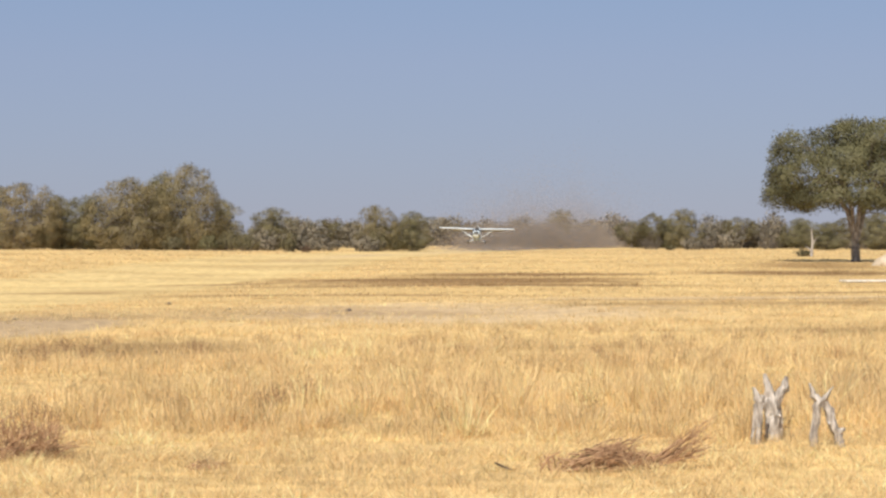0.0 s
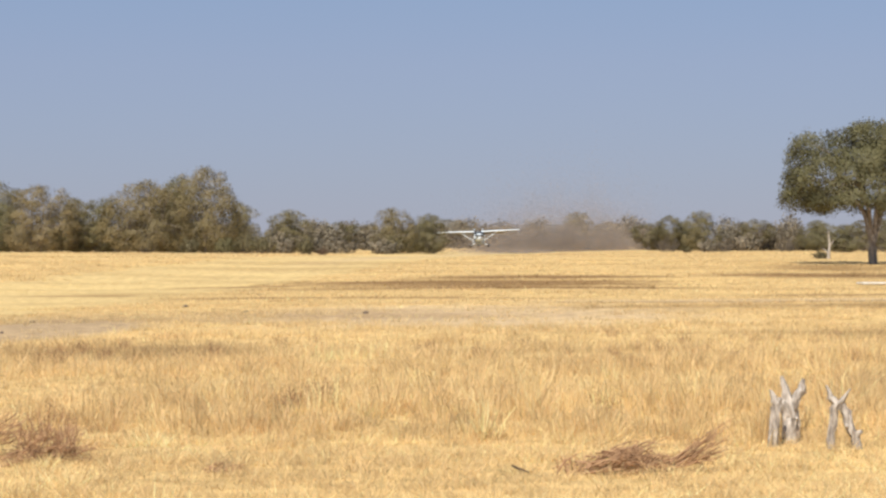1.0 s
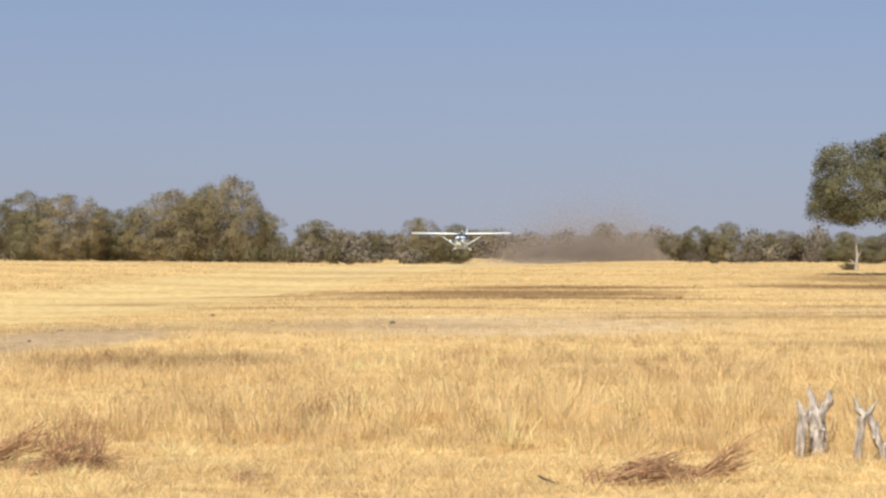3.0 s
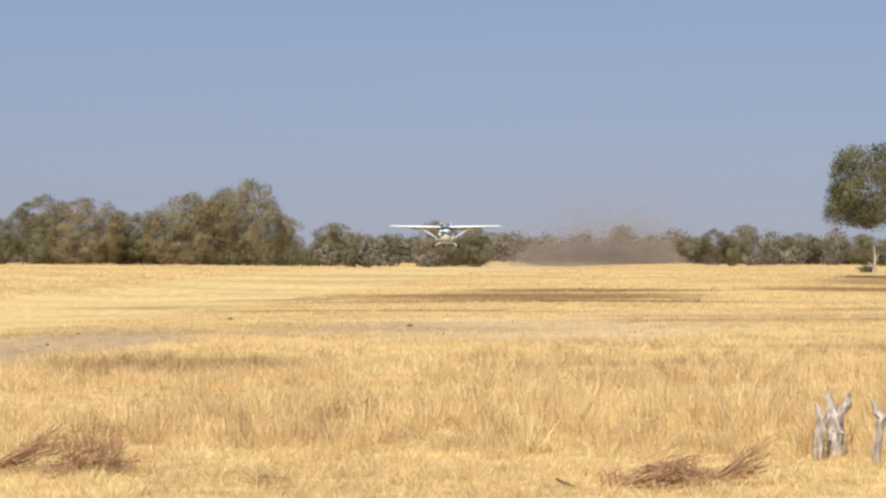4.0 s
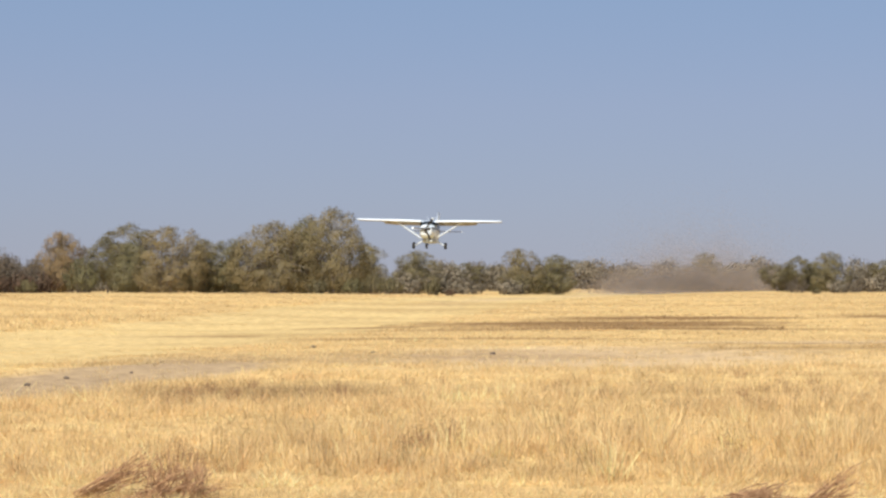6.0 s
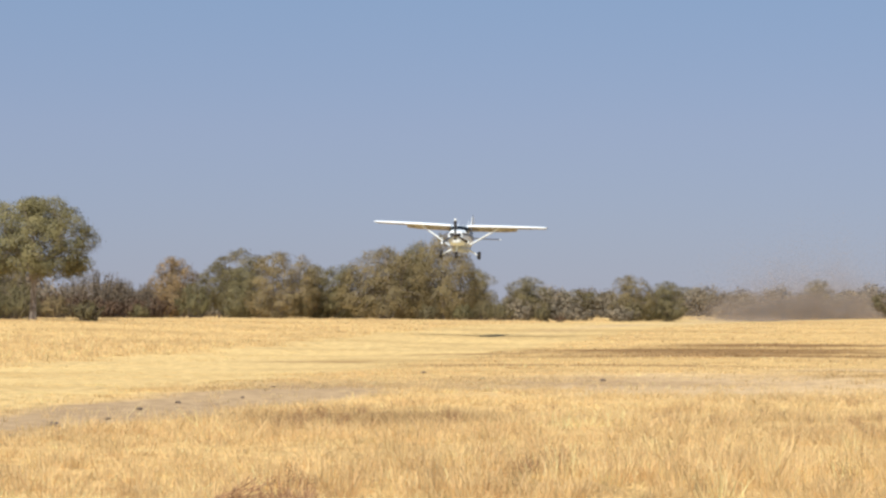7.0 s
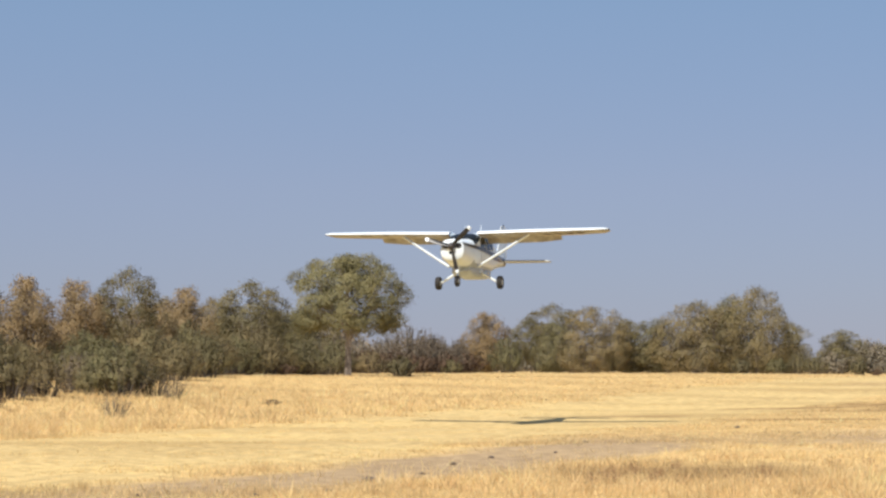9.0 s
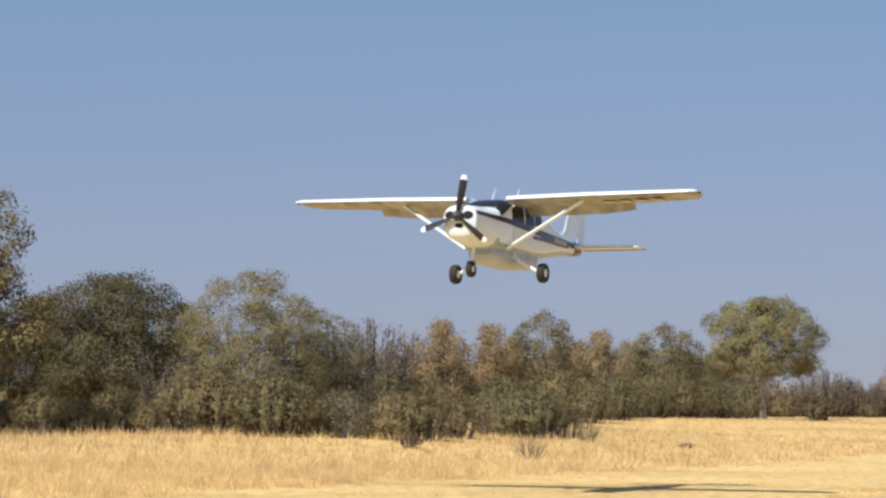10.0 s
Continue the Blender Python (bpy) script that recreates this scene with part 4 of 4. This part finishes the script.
    bmesh.ops.create_icosphere(bm, subdivisions=4, radius=1.0)
    for v in bm.verts:
        v.co *= 1 + 0.22 * noise.noise(v.co * 1.6) + 0.07 * noise.noise(v.co * 5.0)
        v.co.x, v.co.y, v.co.z = v.co.x * 1.35 * (1.15 - 0.35 * v.co.z), v.co.y * 1.3 * (1.15 - 0.35 * v.co.z), v.co.z * 1.0
    ob = part("termite_mound", bm, MOUND, None)
    ob.matrix_basis = pose(x, y, z - 0.05)
    tagged(ob, "pale sandy termite mound rising from the grass", "mound")
    first = pebble(4, "dark earth clod on the bare track")
    spots = [(14.95, 47.5, 0.11), (15.9, 44.0, 0.06), (13.0, 56.5, 0.07), (17.6, 42.5, 0.07), (18.9, 40.5, 0.06), (12.1, 60.0, 0.06), (9.9, 70.0, 0.07), (6.4, 86.0, 0.10), (8.3, 58.0, 0.05), (13.7, 51.0, 0.05), (2.2, 78.0, 0.09), (16.6, 41.4, 0.04), (5.0, 79.0, 0.06), (10.6, 62.5, 0.05), (20.3, 43.2, 0.05)]
    rnd = random.Random(12)
    for k, (az, dist, s) in enumerate(spots):
        x, y, z = place(az, dist)
        m = pose(x, y, z + 0.35 * s, 0, 0, rnd.uniform(0, 360)) @ Matrix.Diagonal((s * rnd.uniform(1, 1.5), s, s, 1))
        if k == len(spots) - 1:
            first.matrix_basis = m
        else:
            copy_thing(first, m)


# ---------------------------------------------------------------- dust
def build_dust():
    """The dust raised by the airplane: banks of fine flecks that hang behind it and drift."""
    banks = []
    rng = np.random.RandomState(8)
    # bearing, distance, half width, half depth, height, flecks, drift
    rows = [(-1.9, 372, 11.0, 12, 8.2, 150000, 1.2), (-3.3, 380, 8.0, 12, 6.0, 90000, 0.8), (-2.3, 376, 13.0, 12, 1.8, 42000, 0.5), (-1.3, 368, 5.5, 8, 2.8, 18000, 0.6), (-2.9, 385, 11.0, 14, 10.0, 80000, 1.8), (-2.2, 374, 12.0, 10, 3.4, 60000, 0.8), (-1.3, 318, 8.0, 8, 0.7, 9000, 0.4)]
    for az, dist, w, dp, tall, n, dx in rows:
        p = np.stack([rng.normal(0, 0.5, n) * w, rng.normal(0, 0.5, n) * dp, np.abs(rng.normal(0, 0.5, n)) * tall], 1)
        p[:, 0] += 0.9 * waves(p[:, 2] * 3, p[:, 0], 61, 9.0)
        p[:, 2] *= 1 + 0.35 * waves(p[:, 0], p[:, 1], 62, 8.0)
        p[:, 2] = np.abs(p[:, 2]) + 0.05
        s = rng.uniform(0.06, 0.13, n)[:, None, None] * (0.9 if tall > 5 else 1.4)
        t = rng.normal(size=(n, 3, 3))
        t /= np.linalg.norm(t, axis=2)[:, :, None]
        verts = (p[:, None, :] + t * s).reshape(-1, 3)
        ob = new("dust_cloud", raw_mesh("dust_cloud", verts, np.arange(3 * n).reshape(-1, 3), None, DUST))
        tagged(ob, "hanging cloud of brown dust raised from the dry runway", "dust", kind="stuff")
        x, y, z = place(az, dist)
        banks.append((ob, [(0.0, pose(x, y, z)), (5.0, pose(x + 0.5 * dx, y, z)), (10.0, pose(x + dx, y, z))]))
    return banks


# ---------------------------------------------------------------- airplane
FLIGHT = [  # seconds, place of the wheels' foot, nose up, bank, heading
    (0.0, 4.86, 352.81, 1.52, 2.94, -1.55, 176.40),
    (1.0, 2.63, 324.24, 1.40, 2.44, 1.90, 174.51),
    (2.0, 0.03, 295.69, 1.61, 0.04, 1.39, 173.59),
    (2.5, -1.29, 281.45, 1.79, -0.13, 0.02, 173.60),
    (4.0, -5.66, 239.12, 2.85, 1.02, -0.07, 176.01),
    (5.0, -8.53, 211.43, 3.56, -0.05, 0.23, 176.13),
    (6.5, -13.41, 168.84, 5.24, -0.04, -2.05, 177.40),
    (7.0, -14.91, 153.62, 5.40, -0.19, -2.35, 177.97),
    (7.5, -16.27, 138.27, 5.34, -0.34, -2.24, 178.15),
    (8.0, -17.57, 122.61, 5.22, 0.53, 0.13, 178.02),
    (8.5, -18.91, 106.58, 5.10, 0.99, -0.98, 178.03),
    (9.0, -20.22, 90.46, 5.07, 1.74, 0.18, 178.30),
    (9.5, -21.57, 74.01, 5.20, 1.73, -0.49, 178.46),
    (9.7, -22.25, 66.98, 5.31, 1.74, -0.20, 178.67),
    (10.0, -22.88, 57.90, 5.41, 2.25, -0.35, 178.97),
]
# y, bottom, top, half width of the fuselage from nose to tail
BODY = [(2.62, 1.04, 1.66, 0.36), (2.56, 0.94, 1.71, 0.44), (2.3, 0.85, 1.74, 0.50), (1.8, 0.79, 1.77, 0.54), (1.45, 0.77, 1.79, 0.56), (1.28, 0.76, 1.81, 0.57), (1.0, 0.72, 1.96, 0.60), (0.74, 0.68, 2.05, 0.61),
        (0.2, 0.66, 2.09, 0.61), (-0.6, 0.66, 2.09, 0.61), (-1.2, 0.68, 2.06, 0.60), (-1.9, 0.76, 1.98, 0.54), (-2.6, 0.87, 1.86, 0.44), (-3.6, 1.02, 1.72, 0.31), (-4.8, 1.16, 1.60, 0.18), (-5.7, 1.26, 1.52, 0.07)]


def body_at(y):
    ys = [b[0] for b in BODY][::-1]
    return [float(np.interp(y, ys, [b[k] for b in BODY][::-1])) for k in (1, 2, 3)]


def boxy(y):
    """How square the fuselage is: round at the nose and tail, nearly square at the cabin."""
    return float(np.interp(y, [-3.6, -1.6, 1.0, 1.6], [2.5, 4.2, 4.2, 2.7]))


def side_at(y, z):
    """Half width of the fuselage at height z."""
    lo, hi, w = body_at(y)
    n = boxy(y)
    q = min(abs((z - (lo + hi) / 2) / ((hi - lo) / 2)), 0.995)
    return w * (1 - q ** n) ** (1 / n)


def section(y, grow=0.0, count=36):
    lo, hi, w = body_at(y)
    n = boxy(y)
    zc, hh = (lo + hi) / 2, (hi - lo) / 2 + grow
    pts = []
    for k in range(count):
        a = 2 * math.pi * k / count
        c, s = math.cos(a), math.sin(a)
        pts.append((math.copysign(abs(c) ** (2 / n), c) * (w + grow), y, zc + math.copysign(abs(s) ** (2 / n), s) * hh))
    return pts


def skin(rows, sgn, thick=0.012):
    """A panel that follows the side of the fuselage: rows of (y, low z, high z)."""
    bm = bmesh.new()
    steps = 5
    grid = [[(sgn, y, lo + (hi - lo) * k / steps) for k in range(steps + 1)] for y, lo, hi in rows]
    outer = [[bm.verts.new((sgn * (side_at(y, z) + thick), y, z)) for sgn, y, z in r] for r in grid]
    inner = [[bm.verts.new((sgn * (side_at(y, z) - 0.02), y, z)) for sgn, y, z in r] for r in grid]
    for g in (outer, inner):
        for a, b in zip(g, g[1:]):
            for k in range(steps):
                bm.faces.new((a[k], a[k + 1], b[k + 1], b[k]))
    for a, b in ((outer[0], inner[0]), (outer[-1], inner[-1])):
        for k in range(steps):
            bm.faces.new((a[k], a[k + 1], b[k + 1], b[k]))
    for k in (0, -1):
        for i in range(len(rows) - 1):
            bm.faces.new((outer[i][k], outer[i + 1][k], inner[i + 1][k], inner[i][k]))
    return bm


def foil(x, lead, chord, z, thick=0.12, count=9, first=0.0, last=1.0):
    """One rib of a wing: from first to last of its chord."""
    def half(u):
        return 5 * thick * (0.2969 * math.sqrt(u) - 0.126 * u - 0.3516 * u * u + 0.2843 * u ** 3 - 0.1036 * u ** 4)
    us = [first + (last - first) * (1 - math.cos(math.pi * k / count)) / 2 for k in range(count + 1)]
    top = [(x, lead - chord * u, z + chord * (1.25 * half(u) + 0.004)) for u in us]
    low = [(x, lead - chord * u, z - chord * (0.62 * half(u) + 0.004)) for u in reversed(us)]
    return top + low


def wheel(name, parent, at, radius, width):
    def disc(prof):
        return loft([[(x, r * math.cos(a), r * math.sin(a)) for a in [2 * math.pi * k / 26 for k in range(26)]] for x, r in prof])
    w, r = width / 2, radius
    tyre = part("tyre", disc([(-w * 0.7, r * 0.42), (-w, r * 0.66), (-w * 0.92, r * 0.9), (-w * 0.5, r), (w * 0.5, r), (w * 0.92, r * 0.9), (w, r * 0.66), (w * 0.7, r * 0.42)]), RUBBER, parent, "black rubber tyre")
    tyre.name = name
    tyre.location = at
    part("rim", disc([(-w * 0.78, r * 0.2), (-w * 0.78, r * 0.40), (w * 0.78, r * 0.40), (w * 0.78, r * 0.2)]), PAINT, tyre, "white wheel rim")
    return tyre


def rod(parent, name, a, b, ra, rb, material, label="", n=8, flat=1.0):
    bm = tubes([([Vector(a), Vector(a).lerp(Vector(b), 0.5), Vector(b)], [ra, (ra + rb) / 2, rb])], n)
    if flat != 1.0:
        mid = (Vector(a) + Vector(b)) / 2
        for v in bm.verts:
            v.co.y = mid.y + (v.co.y - mid.y) * flat
    return part(name, bm, material, parent, label)


def build_airplane():
    plane = new("airplane")
    tagged(plane, "white high-wing propeller airplane with dark stripe flying low over grass", "airplane")
    hull = part("fuselage", loft([section(b[0]) for b in BODY]), PAINT, plane, "white fuselage with dusty belly toned dark and cool for shade")
    hull.data.materials.append(PAINT_BELLY_SHADE)
    # belly faces take the cool shade colour instead of plain white
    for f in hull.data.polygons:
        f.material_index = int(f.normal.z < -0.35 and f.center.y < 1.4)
    # windscreen wraps the step between cowling and roof
    bm = bmesh.new()
    grid = []
    for k in range(7):
        y = 1.28 - 0.62 * k / 6
        lo, hi, w = body_at(y)
        row = []
        for j in range(13):
            a = math.pi * (0.06 + 0.88 * j / 12)
            n = boxy(y)
            c, s = math.cos(a), math.sin(a)
            z0 = (lo + hi) / 2 + (hi - lo) / 2 * abs(s) ** (2 / n) + 0.012
            row.append(bm.verts.new((math.copysign(abs(c) ** (2 / n), c) * (w + 0.012), y, max(z0, 1.58 + 0.06 * k))))
        grid.append(row)
    for a, b in zip(grid, grid[1:]):
        for j in range(12):
            bm.faces.new((a[j], a[j + 1], b[j + 1], b[j]))
    wind = part("windscreen", bm, GLASS, plane, "dark curved windscreen")
    wind.modifiers.new("thickness", "SOLIDIFY").thickness = 0.01
    for sgn in (1, -1):
        for y0, y1, lo, hi in ((0.66, -0.12, 1.52, 1.95), (-0.24, -0.84, 1.52, 1.95), (-0.92, -1.42, 1.54, 1.91)):
            part("side_window", skin([(y0, lo, hi - 0.12 * (y0 > 0.5)), ((y0 + y1) / 2, lo, hi), (y1, lo, hi)], sgn), GLASS, plane, "dark side window")
        ys = [2.5, 2.1, 1.6, 1.1, 0.5, 0.0, -0.8, -1.6, -2.4, -3.2, -4.2, -5.2]
        part("stripe", skin([(y, 1.47 - 0.045 * min(2.1 - y, 3.7) * (y > -1.6) - 0.166 * (y <= -1.6) + 0.02 * max(0, -1.6 - y), 1.58 - 0.028 * (2.1 - y) * (y > -1.6) - 0.104 * (y <= -1.6) + 0.01 * max(0, -1.6 - y)) for y in ys], sgn, 0.018), NAVY, plane, "dark navy stripe along the side")
        part("lower_stripe", skin([(y, 1.20 + 0.03 * max(0, -1 - y), 1.29 + 0.03 * max(0, -1 - y)) for y in ys[6:-1]], sgn, 0.018), PLUM, plane, "plum stripe under the dark one")
        for k in range(5):
            part("lettering", skin([(-2.75 - 0.26 * k, 1.32, 1.44), (-2.93 - 0.26 * k, 1.32, 1.44)], sgn, 0.026), FADED, plane, "pale bars of lettering on the stripe")
        part("door_seam", skin([(0.56, 0.95, 2.0), (0.55, 0.95, 2.0)], sgn, 0.004), INK, plane, "thin door seam")
    # cowling front: openings beside the hub, lip, exhaust, lamp
    for sgn in (1, -1):
        # intakes are solid plugs, the dark of their depth given by colour
        ring = [[(sgn * 0.24 + r * 0.135 * math.cos(a), y, 1.46 + r * 0.10 * math.sin(a)) for a in [2 * math.pi * k / 18 for k in range(18)]] for y, r in ((2.58, 1.0), (2.635, 1.0), (2.638, 0.7))]
        part("air_intake", loft(ring), HOLLOW_SHADE, plane, "black cowling air intake")
    ring = [[(0.11 * r * math.cos(a), y, 1.20 + 0.06 * r * math.sin(a)) for a in [2 * math.pi * k / 16 for k in range(16)]] for y, r in ((2.53, 1.0), (2.625, 1.0), (2.63, 0.8))]
    part("lower_intake", loft(ring), HOLLOW_SHADE, plane, "dark lower intake")
    rod(plane, "exhaust_pipe", (0.22, 1.35, 0.82), (0.26, 1.1, 0.62), 0.05, 0.05, STEEL, "grey exhaust pipe")
    # belly pod
    pod = [(1.2, 0.62, 0.86, 0.30), (1.0, 0.50, 0.92, 0.42), (0.55, 0.42, 0.98, 0.50), (-0.8, 0.41, 1.0, 0.53), (-1.35, 0.45, 1.0, 0.50), (-1.48, 0.50, 0.98, 0.46)]
    rings = []
    for y, lo, hi, w in pod:
        rings.append([(math.copysign(abs(math.cos(a)) ** 0.45, math.cos(a)) * w, y, (lo + hi) / 2 + math.copysign(abs(math.sin(a)) ** 0.45, math.sin(a)) * (hi - lo) / 2) for a in [2 * math.pi * k / 22 for k in range(22)]])
    # same shade-toned white as the belly
    part("belly_pod", loft(rings), PAINT_BELLY_SHADE, plane, "white cargo pod under the belly")
    bm = bmesh.new()
    corners = [bm.verts.new(p) for p in ((-0.50, 0.42, 0.60), (-0.50, 0.02, 0.60), (-0.49, 0.20, 0.86), (-0.62, 0.22, 0.62))]
    for a, b, c in ((0, 1, 2), (0, 2, 3), (1, 3, 2), (0, 3, 1)):
        bm.faces.new((corners[a], corners[b], corners[c]))
    part("step_fairing", bm, PAINT, plane, "white three-cornered fairing on the pod")
    # wings
    rise = math.tan(radians(1.1))
    for sgn in (1, -1):
        def rib(x, first=0.0, last=1.0):
            chord = 1.62 if x < 2.7 else 1.62 - 0.50 * (x - 2.7) / 2.7
            lead = 0.98 if x < 2.7 else 0.98 - 0.16 * (x - 2.7) / 2.7
            return foil(sgn * x, lead, chord, 2.075 + rise * x, 0.125, 9, first, last)
        wing = part("wing", loft([rib(x, 0.0, 0.74) for x in (0.55, 1.6, 2.7, 3.8, 4.9, 5.3)] + [foil(sgn * 5.48, 0.78, 0.78, 2.09 + rise * 5.45, 0.06, 9, 0.03, 0.8)]), PAINT, plane, "white wing with a dusty underside coloured darker for shade")
        wing.data.materials.append(PAINT_DIRTY_SHADED)
        # faces turned down get the tone darkened against ground bounce
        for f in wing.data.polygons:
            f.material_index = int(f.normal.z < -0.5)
        fl = part("flap", loft([rib(x, 0.745, 1.0) for x in (0.62, 1.7, 2.7, 3.5)]), PAINT_DIRTY_SHADED, plane, "lowered white flap")
        hinge = Matrix.Translation((0, -0.23, 2.09)) @ Matrix.Rotation(radians(30), 4, "X") @ Matrix.Translation((0, 0.23, -2.09))
        fl.data.transform(hinge)
        part("aileron", loft([rib(x, 0.745, 1.0) for x in (3.54, 4.3, 5.2)]), PAINT_DIRTY_SHADED, plane, "white aileron")
        rod(plane, "wing_strut", (sgn * 0.56, 0.78, 0.80), (sgn * 2.45, 0.62, 2.00), 0.045, 0.045, PAINT, "white wing strut", 10, 1.8)
        rod(plane, "wingtip_light", (sgn * 5.47, 0.62, 2.11), (sgn * 5.50, 0.52, 2.11), 0.03, 0.02, GLASS)
        for k in range(4):
            bm = bmesh.new()
            bmesh.ops.create_cube(bm, size=1.0)
            bmesh.ops.scale(bm, vec=(0.28, 0.42, 0.006), verts=bm.verts)
            bmesh.ops.translate(bm, vec=(sgn * (3.1 + 0.42 * k), 0.32, 2.075 + rise * (3.1 + 0.42 * k) - 0.165), verts=bm.verts)
            part("lettering", bm, FADED, plane, "faded bars of lettering under the wing").data.transform(Matrix.Translation((0, 0, -0.012))) if sgn < 0 else bm.free()
        # main gear
        rod(plane, "gear_leg", (sgn * 0.42, 0.0, 0.66), (sgn * 1.12, 0.0, 0.25), 0.06, 0.04, PAINT, "white sprung gear leg", 8, 1.4)
        wheel("wheel", plane, (sgn * 1.20, 0.0, 0.245), 0.25, 0.20)
        rod(plane, "axle", (sgn * 1.05, 0.0, 0.25), (sgn * 1.2, 0.0, 0.245), 0.03, 0.03, STEEL)
        # tailplane
        part("tailplane", loft([foil(sgn * x, -4.75 - 0.09 * x, 0.78 - 0.10 * x, 1.40, 0.09, 7) for x in (0.05, 1.0, 1.85)] + [foil(sgn * 1.98, -5.05, 0.45, 1.40, 0.05, 7)]), PAINT, plane, "white tailplane")
        part("deicing_boot", loft([foil(sgn * x, -4.74 - 0.09 * x, (0.78 - 0.10 * x) * 1.02, 1.40, 0.105, 5, 0.0, 0.16) for x in (0.1, 1.0, 1.85)]), NAVY, plane, "dark leading edge of the tailplane")
        part("elevator", loft([foil(sgn * x, -5.54, 0.48 - 0.06 * x, 1.398, 0.06, 5) for x in (0.12, 1.0, 1.9)]), NAVY, plane, "dark-edged elevator")
    part("wing_root", loft([foil(x, 0.42, 1.06, 2.10, 0.13, 9) for x in (-0.56, -0.25, 0.0, 0.25, 0.56)]), PAINT, plane, "white roof fairing between the wings")
    # the wings sit a little nose-up on the fuselage
    tip_up = Matrix.Translation((0, 0.6, 2.03)) @ Matrix.Rotation(radians(2.5), 4, "X") @ Matrix.Translation((0, -0.6, -2.1))
    for ob in plane.children:
        if ob.name.split(".")[0] in ("wing", "flap", "aileron", "wing_root"):
            ob.data.transform(tip_up)
    part("tail_cone", loft([section(y, g) for y, g in ((-4.95, 0.006), (-5.0, 0.014), (-5.5, 0.014), (-5.74, -0.01))]), NAVY, plane, "dark rounded tail cone")
    # fin and rudder
    def upright(z, lead, chord, thick):
        return [(p[2] - 1.0, p[1], z) for p in foil(0, lead, chord, 1.0, thick, 7)]
    part("fin", loft([upright(1.5, -3.7, 1.6, 0.05), upright(1.70, -4.30, 1.2, 0.08), upright(1.84, -4.55, 1.08, 0.09), upright(2.2, -4.74, 0.98, 0.09), upright(2.78, -5.06, 0.82, 0.08), upright(2.86, -5.2, 0.62, 0.04)]), PAINT, plane, "white swept fin")
    part("rudder", loft([upright(1.42, -5.44, 0.54, 0.07), upright(2.2, -5.70, 0.42, 0.06), upright(2.78, -5.86, 0.34, 0.05)]), PAINT, plane, "white rudder")
    # nose gear
    rod(plane, "nose_leg", (0, 1.62, 0.90), (0, 1.78, 0.30), 0.05, 0.04, PAINT, "white nose gear leg")
    for sgn in (1, -1):
        rod(plane, "fork", (sgn * 0.1, 1.77, 0.42), (sgn * 0.1, 1.80, 0.20), 0.018, 0.018, STEEL)
    wheel("nose_wheel", plane, (0, 1.80, 0.20), 0.205, 0.15)
    # antennas and small fittings
    rod(plane, "antenna", (0.18, 0.15, 2.09), (0.18, -0.07, 2.44), 0.012, 0.006, PAINT, "thin white antenna")
    rod(plane, "antenna", (-0.42, 0.0, 2.08), (-0.42, -0.22, 2.44), 0.012, 0.006, PAINT, "thin white antenna")
    rod(plane, "beacon", (0, -5.5, 2.84), (0, -5.5, 2.92), 0.03, 0.015, GLASS, "small beacon on the fin")
    rod(plane, "step", (-0.52, -0.35, 0.72), (-0.60, -0.35, 0.50), 0.03, 0.05, PAINT, "small white boarding step")
    # propeller
    prop = part("propeller", loft([[(r * math.cos(a), y, r * math.sin(a)) for a in [2 * math.pi * k / 20 for k in range(20)]] for y, r in ((-0.10, 0.12), (0.02, 0.135), (0.10, 0.11), (0.16, 0.06), (0.18, 0.02))]), INK, plane, "dark propeller hub")
    for k in range(3):
        turn = Matrix.Rotation(2 * math.pi * k / 3, 4, "Y")
        for nm, z0, z1, mat, lab in (("blade", 0.08, 0.90, BLADE, "black propeller blade"), ("blade_tip", 0.90, 1.02, PAINT, "white blade tip")):
            rings = []
            for f in (0, 0.2, 0.45, 0.7, 0.9, 1.0):
                z = z0 + (z1 - z0) * f
                wd = 0.04 + 0.055 * math.sin(min(1, z / 0.62) * math.pi / 2) - 0.05 * max(0, (z - 0.85) / 0.17) ** 2
                tw = radians(52 - 34 * z)
                ring = []
                for j in range(10):
                    a = 2 * math.pi * j / 10
                    u, v = wd * math.cos(a), 0.016 * math.sin(a)
                    ring.append((u * math.cos(tw) - v * math.sin(tw), 0.03 + u * math.sin(tw) + v * math.cos(tw), z))
                rings.append(ring)
            bm = loft(rings)
            bmesh.ops.transform(bm, matrix=turn, verts=bm.verts)
            part(nm, bm, mat, prop, lab)
    return plane, prop


# ---------------------------------------------------------------- build
build_ground()
build_grass()
build_woods()
build_field_things()
AIRPLANE, PROPELLER = build_airplane()
DUST_BANKS = build_dust()


def motions():
    walk(AIRPLANE, [(t, pose(x, y, z, rx, ry, rz)) for t, x, y, z, rx, ry, rz in FLIGHT])
    walk(PROPELLER, [(k / 30, pose(0, 2.70, 1.43, 0, -(80.0 * k + 84.0 * (k / 30 - 8.5) + 4.0), 0)) for k in range(301)])
    for bank, rows in DUST_BANKS:
        walk(bank, rows)


motions()
